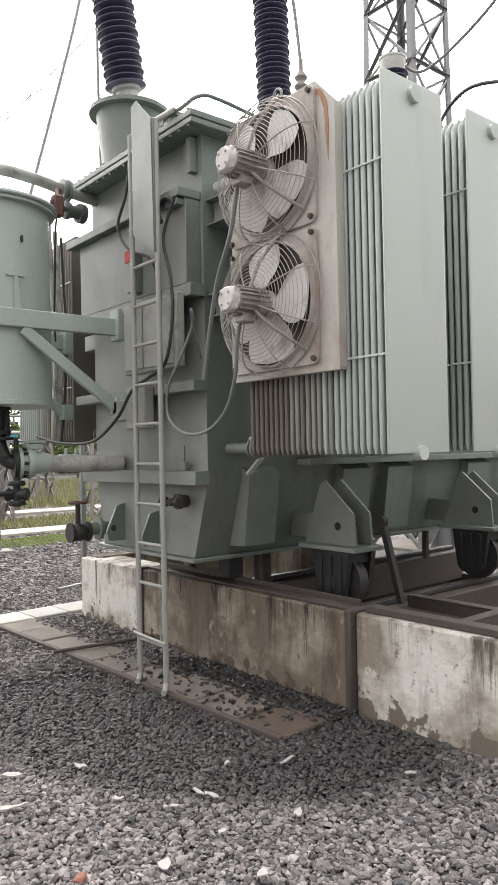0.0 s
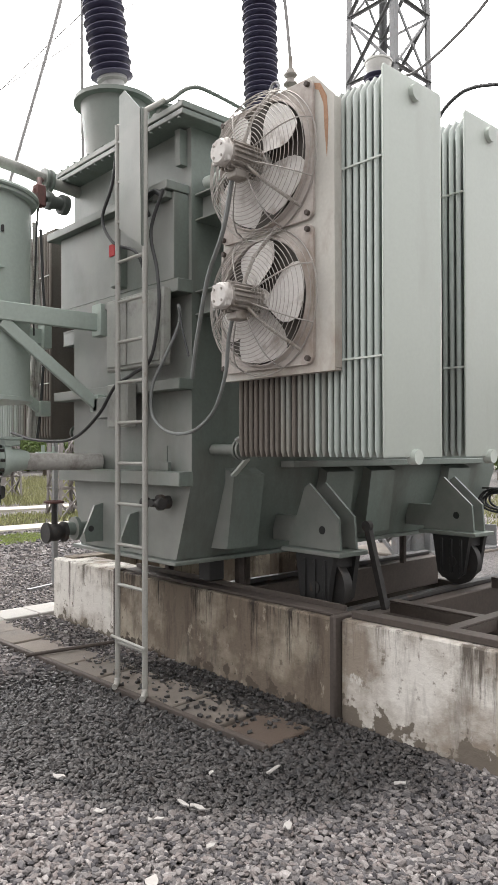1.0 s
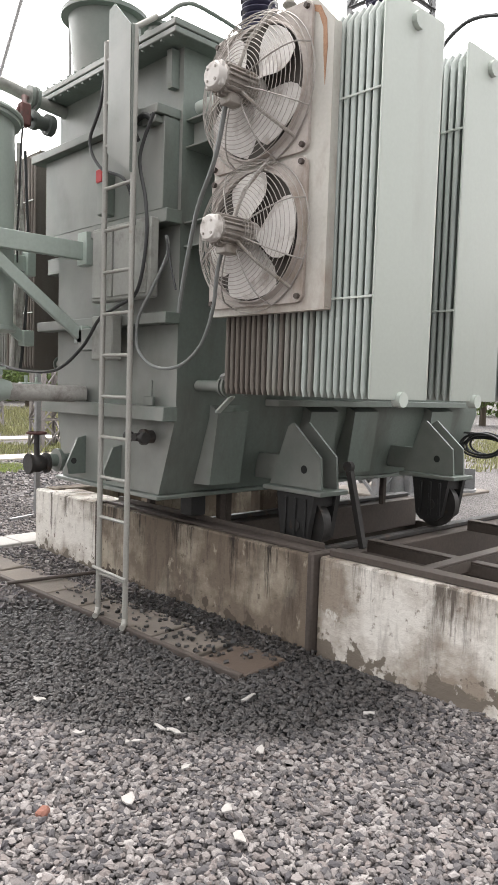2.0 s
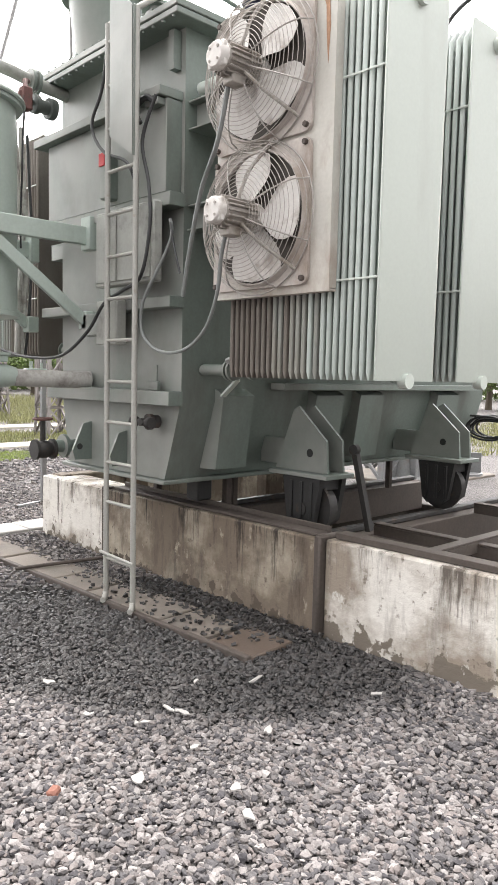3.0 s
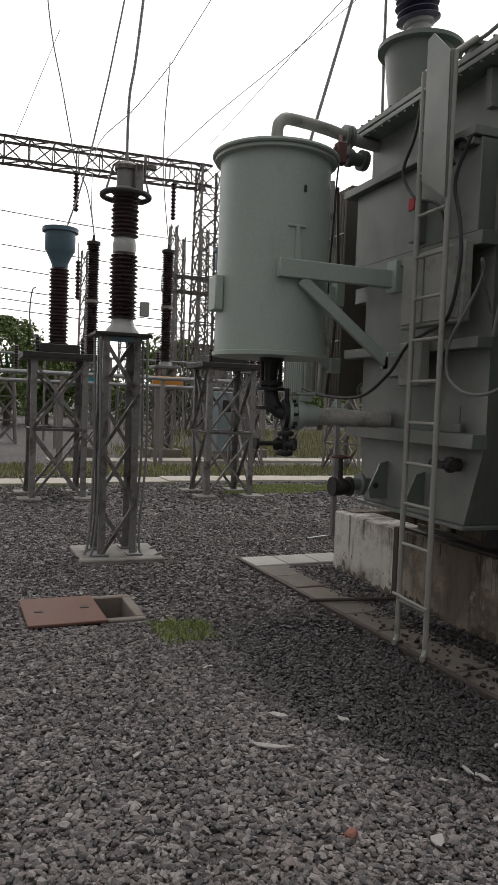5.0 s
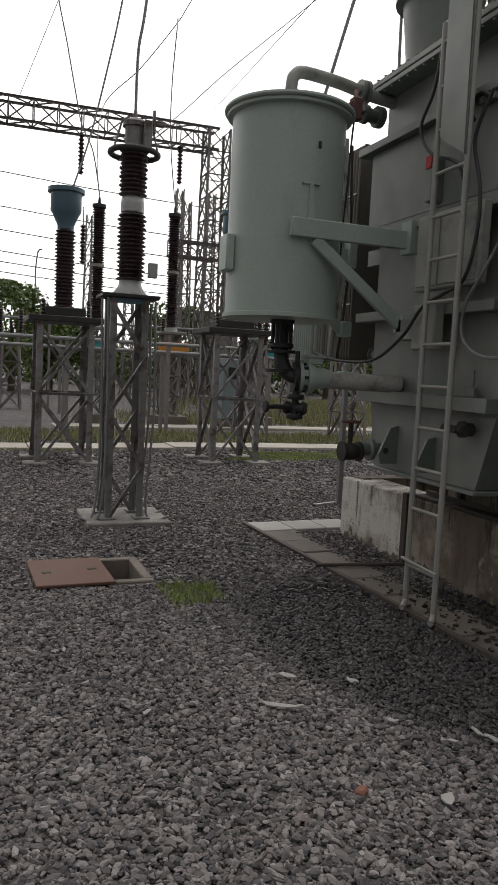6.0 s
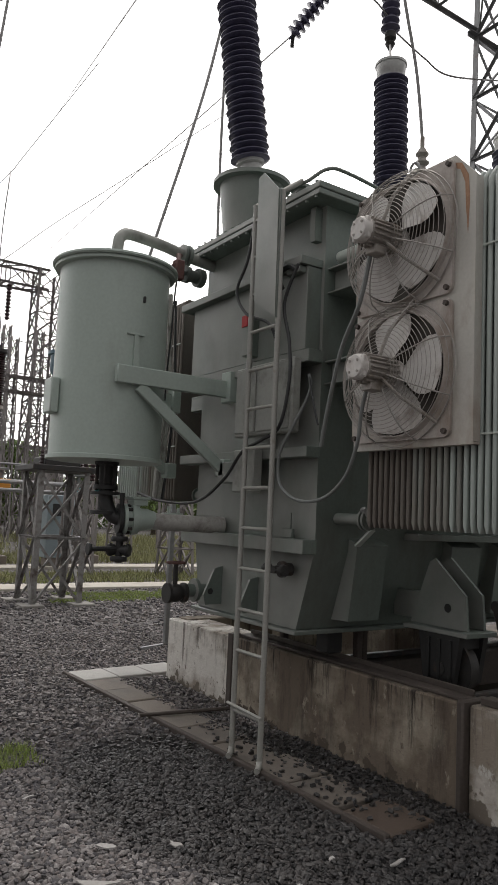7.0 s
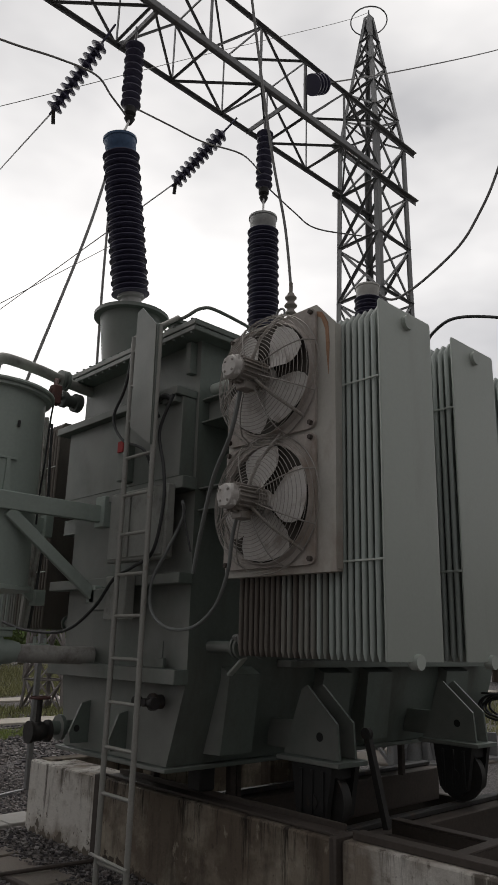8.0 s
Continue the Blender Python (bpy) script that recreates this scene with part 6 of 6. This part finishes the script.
for y_ in (3.2, 4.0, 4.8):
    s = Shape()
    s.bar((10.5, y_, 0), (10.5, y_, 0.62), 0.06)
    part("post", s, RUSTST, rl)
for z in (0.6, 0.3):
    s = Shape()
    s.bar((10.5, 2.4, z), (10.5, 5.0, z), 0.05)
    part("rail", s, RUSTST, rl)
s = Shape()
s.box((8.05, 3.95, -0.1), (8.20, 4.10, 1.02), 0.01)
part("end_post", s, PLASTER, pit, "stained post at the end of the pit")
hut = thing("control_building", (60, 52, 0), "low pale building far beyond the yard", "building")
s = Shape()
s.box((30, 60, 0), (46, 68, 5.0), 0.05)
part("wall", s, WALLP, hut)
s = Shape()
s.box((29.5, 59.5, 5.0), (46.5, 68.5, 5.35), 0.05)
part("roof", s, SLAB, hut)
for k in range(5):
    s = Shape()
    s.box((31.5 + 3 * k, 59.95, 1.6), (33.2 + 3 * k, 60.02, 3.2), 0.02)
    part("window", s, BLUE, hut)


# ---- trees and grass ----
def leaf_cloud(rng, centres, radii, per, size):
    """Many small leaf blades scattered in uneven clumps."""
    v, f = [], []
    for c, r in zip(centres, radii):
        d = rng.normal(size=(per, 3))
        d /= np.linalg.norm(d, axis=1)[:, None]
        p = np.array(c) + d * (r * rng.uniform(0.35, 1.0, (per, 1)) ** 0.5) * np.array([1, 1, 0.8])
        a = rng.normal(size=(per, 3))
        a /= np.linalg.norm(a, axis=1)[:, None]
        b = np.cross(a, rng.normal(size=(per, 3)))
        b /= np.linalg.norm(b, axis=1)[:, None]
        s = size * rng.uniform(0.6, 1.4, (per, 1))
        for q in (p - a * s, p + b * s * 0.45, p + a * s, p - b * s * 0.45):
            v.append(q)
    n = len(centres)
    allv = np.concatenate([np.stack(v[4 * i:4 * i + 4], 1).reshape(-1, 3) for i in range(n)])
    return allv, np.arange(len(allv)).reshape(-1, 4)


def raw_mesh(name, v, f, m, smooth=False):
    me = bpy.data.meshes.new(name)
    n, k = len(f), f.shape[1]
    me.vertices.add(len(v))
    me.vertices.foreach_set("co", np.asarray(v, dtype=np.float32).ravel())
    me.loops.add(n * k)
    me.loops.foreach_set("vertex_index", f.astype(np.int32).ravel())
    me.polygons.add(n)
    me.polygons.foreach_set("loop_start", np.arange(0, n * k, k, dtype=np.int32))
    me.polygons.foreach_set("use_smooth", np.full(n, smooth))
    me.update(calc_edges=True)
    me.materials.append(m)
    return me


def tree(x, y_, h, spread, seed):
    rng = np.random.default_rng(seed)
    t = thing("tree", (x, y_, 0), "broad dark green tree at the edge of the yard", "tree", "far trees")
    s = Shape()
    s.tube([(x, y_, 0), (x + 0.1, y_, h * 0.3), (x - 0.1, y_ + 0.1, h * 0.7)], [0.22, 0.16, 0.06], 8)
    cs, rs = [], []
    for k in range(26):
        a, r, z = rng.uniform(0, 6.28), spread * rng.uniform(0.1, 1) ** 0.6, h * rng.uniform(0.28, 0.95)
        r *= (1.15 - abs(z / h - 0.5))
        c = (x + r * math.cos(a), y_ + r * math.sin(a), z)
        cs.append(c)
        rs.append(spread * rng.uniform(0.22, 0.42))
        if k < 8:
            s.tube([(x, y_, h * 0.35), tuple(np.array([x, y_, h * 0.35]) * 0.4 + np.array(c) * 0.6), c], [0.09, 0.05, 0.02], 5)
    part("trunk", s, BARK, t)
    v, f = leaf_cloud(rng, cs, rs, 420, 0.13)
    crown = new("crown", raw_mesh("crown", v - np.array([x, y_, 0]), f, LEAF))
    crown.parent = t


for k, (x, y_, h, sp) in enumerate(((2.0, 44, 6.4, 3.0), (-2.5, 46, 6.8, 3.0), (4.4, 47, 4.6, 2.2), (14.0, 52, 6.0, 3.0), (19, 55, 6.4, 3.2), (24, 48, 6.0, 3.0), (34, 30, 6, 3), (40, 22, 6, 3))):
    tree(x, y_, h, sp, 11 + k)

rng = np.random.default_rng(5)
cs, rs = [], []
for k in range(150):
    a = radians(-20 + 130 * k / 149)
    d = 66 + rng.uniform(-4, 4)
    cs.append((d * math.sin(a), d * math.cos(a), rng.uniform(0.6, 3.2)))
    rs.append(rng.uniform(1.6, 2.8))
v, f = leaf_cloud(rng, cs, rs, 330, 0.28)
tagged(new("far_woods", raw_mesh("far_woods", v, f, LEAF)), "band of dark green bushes beyond the yard", "bushes", kind="stuff")


def grass(name, boxes, m, label, seed):
    """Blades: one narrow triangle each, leaning."""
    rng = np.random.default_rng(seed)
    vs = []
    for x0, x1, y0, y1, n, h in boxes:
        p = np.stack([rng.uniform(x0, x1, n), rng.uniform(y0, y1, n), np.zeros(n)], 1)
        # thin towards the rim, in tufts
        q = np.array([noise.noise(Vector((a * 1.3, b * 1.3, seed))) for a, b in p[:, :2]])
        ex = np.minimum(np.minimum(p[:, 0] - x0, x1 - p[:, 0]) / (x1 - x0), np.minimum(p[:, 1] - y0, y1 - p[:, 1]) / (y1 - y0))
        p = p[(q + 3.0 * ex - 0.35 + rng.uniform(-0.25, 0.25, n)) > 0]
        n = len(p)
        a = rng.uniform(0, 6.283, n)
        w = np.stack([np.cos(a), np.sin(a), np.zeros(n)], 1) * (0.005 * (1 + 2 * (h > 0.15)))
        hh = h * rng.uniform(0.4, 1.2, (n, 1))
        tip = p + np.stack([rng.normal(0, 0.35, n), rng.normal(0, 0.35, n), np.ones(n)], 1) * hh
        vs.append(np.stack([p - w, p + w, tip], 1).reshape(-1, 3))
    v = np.concatenate(vs)
    tagged(new(name, raw_mesh(name, v, np.arange(len(v)).reshape(-1, 3), m)), label, "grass", kind="stuff")


grass("grass_tuft", [(1.28, 1.80, 5.15, 5.75, 1500, 0.075)], GRASS, "small patch of green grass in the gravel", 3)
grass("grass_verge", [(4.6, 9.5, 13.4, 15.0, 20000, 0.07), (-3, 4, 14.7, 15.1, 2500, 0.07), (-8, 24, 16.3, 19.0, 12000, 0.12)], GRASS, "green grass along the pale path", 4)
grass("dry_grass", [(-10, 26, 16.2, 19.5, 30000, 0.16), (4, 26, 22, 27, 16000, 0.3), (8, 30, 24, 44, 26000, 0.4), (14, 34, 2, 16, 26000, 0.24)], DRYGRASS, "dry yellow-green grass", 6)


# ---- loose crushed stone ----
def stones(name, label, n, region, rmin, rmax, seed, m, fine=False):
    """Broken stone: low chipped blocks, the near ones with more facets."""
    rng = np.random.default_rng(seed)
    if fine:
        g = 1.618
        base = np.array([(-1, g, 0), (1, g, 0), (-1, -g, 0), (1, -g, 0), (0, -1, g), (0, 1, g), (0, -1, -g), (0, 1, -g), (g, 0, -1), (g, 0, 1), (-g, 0, -1), (-g, 0, 1)]) / 1.9
        tri = np.array([(0, 11, 5), (0, 5, 1), (0, 1, 7), (0, 7, 10), (0, 10, 11), (1, 5, 9), (5, 11, 4), (11, 10, 2), (10, 7, 6), (7, 1, 8),
                        (3, 9, 4), (3, 4, 2), (3, 2, 6), (3, 6, 8), (3, 8, 9), (4, 9, 5), (2, 4, 11), (6, 2, 10), (8, 6, 7), (9, 8, 1)])
    else:
        base = np.array([(x, y_, z) for x in (-1, 1) for y_ in (-1, 1) for z in (-1, 1)]) / 1.6
        tri = np.array([(0, 1, 3, 2), (4, 6, 7, 5), (0, 4, 5, 1), (2, 3, 7, 6), (0, 2, 6, 4), (1, 5, 7, 3)])
    nv = len(base)
    p = region(rng, n)
    n = len(p)
    r = rmin + (rmax - rmin) * rng.uniform(0, 1, n) ** 1.6
    jit = base[None] * rng.uniform(0.72, 1.18, (n, nv, 1)) + rng.normal(0, 0.10, (n, nv, 3))
    jit *= np.stack([rng.uniform(0.85, 1.45, n), rng.uniform(0.6, 1.0, n), rng.uniform(0.45, 0.85, n)], 1)[:, None]
    ang, tl = rng.uniform(0, 6.283, n), rng.normal(0, 0.62, n)
    c, s = np.cos(tl), np.sin(tl)
    y_, z_ = jit[..., 1] * c[:, None] - jit[..., 2] * s[:, None], jit[..., 1] * s[:, None] + jit[..., 2] * c[:, None]
    c, s = np.cos(ang), np.sin(ang)
    x2, y2 = jit[..., 0] * c[:, None] - y_ * s[:, None], jit[..., 0] * s[:, None] + y_ * c[:, None]
    v = np.stack([x2, y2, z_], -1) * r[:, None, None] + p[:, None]
    f = (tri[None] + (nv * np.arange(n))[:, None, None]).reshape(-1, tri.shape[1])
    return tagged(new(name, raw_mesh(name, v.reshape(-1, 3), f, m, False)), label, "gravel", kind="stuff")


def keep(p):
    x, y_ = p[:, 0], p[:, 1]
    sx = 2.81 + 0.0454 * (7.82 - y_)
    slab = (x > sx - 0.02) & (x < sx + 0.42) & (y_ > 3.27) & (y_ < 7.82)
    slab |= (x > 2.81) & (x < 4.05) & (y_ > 7.33) & (y_ < 7.84)
    pitm = (x > WX0 - 0.015 + np.maximum(0, 3.24 - y_) * 0.038) & (x < PIT_X1 + 0.05) & (y_ < PIT_Y1 + 0.02)
    pad = (x > 1.05) & (x < 2.04) & (y_ > 7.86) & (y_ < 8.76)
    hat = (x > 0.34) & (x < 1.35) & (y_ > 5.80) & (y_ < 6.64)
    path = (y_ > 15.05 + 0.06 * (x - 1)) & (y_ < 16.35 + 0.06 * (x - 1))
    return p[~(slab | pitm | pad | hat | path)]


def wedge(d0, d1, a0, a1, z):
    def region(rng, n):
        d = np.sqrt(rng.uniform(d0 * d0, d1 * d1, n))
        a = np.radians(rng.uniform(a0, a1, n))
        return keep(np.stack([d * np.sin(a), d * np.cos(a), z + rng.uniform(-0.006, 0.012, n)], 1))
    return region


stones("gravel", "grey crushed granite stones lying loose", 74000, wedge(2.0, 5.8, -8, 68, 0.008), 0.009, 0.0245, 21, STONE, True)
stones("gravel", "grey crushed granite stones lying loose", 72000, wedge(5.8, 11.5, -8, 52, 0.006), 0.012, 0.030, 22, STONE)
stones("gravel", "grey crushed granite stones farther off", 24000, wedge(11.5, 20, -10, 46, 0.004), 0.02, 0.05, 23, STONE)


stones("gravel", "grey crushed granite stones over the rest of the yard", 11000, wedge(0.0, 12, 68, 352, 0.004), 0.018, 0.042, 26, STONE)


def strip(rng, n):
    y_ = rng.uniform(3.2, 7.3, n)
    x = rng.uniform(3.2, 3.69, n)
    return np.stack([x, y_, 0.012 + rng.uniform(0, 0.03, n)], 1)[(x > 2.81 + 0.0454 * (7.82 - y_) + 0.36 - 0.06 * rng.uniform(0, 1, n))]


def spill(rng, n):
    y_ = rng.uniform(3.4, 5.6, n)
    x = 3.0 + 0.3 * rng.uniform(0, 1, n)
    return np.stack([x, y_, np.full(n, 0.045)], 1)


stones("gravel", "small brown stones between the slabs and the wall", 4200, strip, 0.010, 0.026, 24, STONE)
stones("gravel", "loose stones spilt on the slabs", 110, spill, 0.010, 0.026, 25, STONE)


# ---- litter on the stones ----
def scrap(x, y_, l, w_, turn, m=LITTER, name="paper_scrap", label="torn white plastic scrap on the gravel"):
    rng = np.random.default_rng(int(x * 1000 + y_ * 77))
    s = Shape()
    k = 9
    ring = []
    for i in range(k):
        a = 2 * math.pi * i / k
        r = rng.uniform(0.7, 1.15)
        ring.append((0.5 * l * math.cos(a) * r, 0.5 * w_ * math.sin(a) * r))
    c, sn = math.cos(radians(turn)), math.sin(radians(turn))
    top = [(x + a * c - b * sn, y_ + a * sn + b * c, 0.040 + rng.uniform(0, 0.02)) for a, b in ring]
    s.add(top + [(p[0], p[1], p[2] - 0.006) for p in top], [tuple(range(k)), tuple(range(k, 2 * k))] + [(i, (i + 1) % k, k + (i + 1) % k, k + i) for i in range(k)])
    solid(name, s, m, (x, y_, 0.03), label, "litter", "white scraps")


for x, y_, l, w_, t_ in ((1.60, 3.83, 0.13, 0.05, -35), (1.93, 3.68, 0.10, 0.05, -60), (1.45, 4.64, 0.10, 0.05, 20), (1.42, 3.50, 0.28, 0.045, -28),
                         (2.27, 2.90, 0.13, 0.045, -60), (2.24, 2.98, 0.10, 0.03, -80), (2.05, 2.95, 0.09, 0.03, -40), (2.47, 2.49, 0.08, 0.05, 30),
                         (2.83, 2.96, 0.16, 0.04, 10), (1.25, 3.93, 0.06, 0.03, 0), (1.9, 3.2, 0.08, 0.03, -30), (1.75, 2.55, 0.09, 0.07, 60),
                         (2.02, 2.23, 0.09, 0.05, 20), (1.93, 2.05, 0.10, 0.07, 70), (2.1, 2.6, 0.07, 0.03, -10), (3.2, 2.4, 0.10, 0.03, -30),
                         (2.55, 3.15, 0.05, 0.03, 0), (1.2, 2.9, 0.05, 0.03, 0), (0.75, 3.6, 0.07, 0.04, 30), (0.45, 4.5, 0.06, 0.03, 80), (0.95, 4.2, 0.07, 0.03, 0)):
    scrap(x, y_, 0.85 * l, 0.8 * w_, t_)
for x, y_ in ((1.45, 2.72), (1.1, 2.2)):
    s = Shape()
    s.box((x - 0.032, y_ - 0.022, 0.0), (x + 0.03, y_ + 0.022, 0.045), 0.010, Matrix.Translation((x, y_, 0)) @ Matrix.Rotation(0.6, 4, "Z") @ Matrix.Translation((-x, -y_, 0)))
    solid("brick_piece", s, BRICKM, (x, y_, 0.03), "broken red brick piece among the stones", "brick")
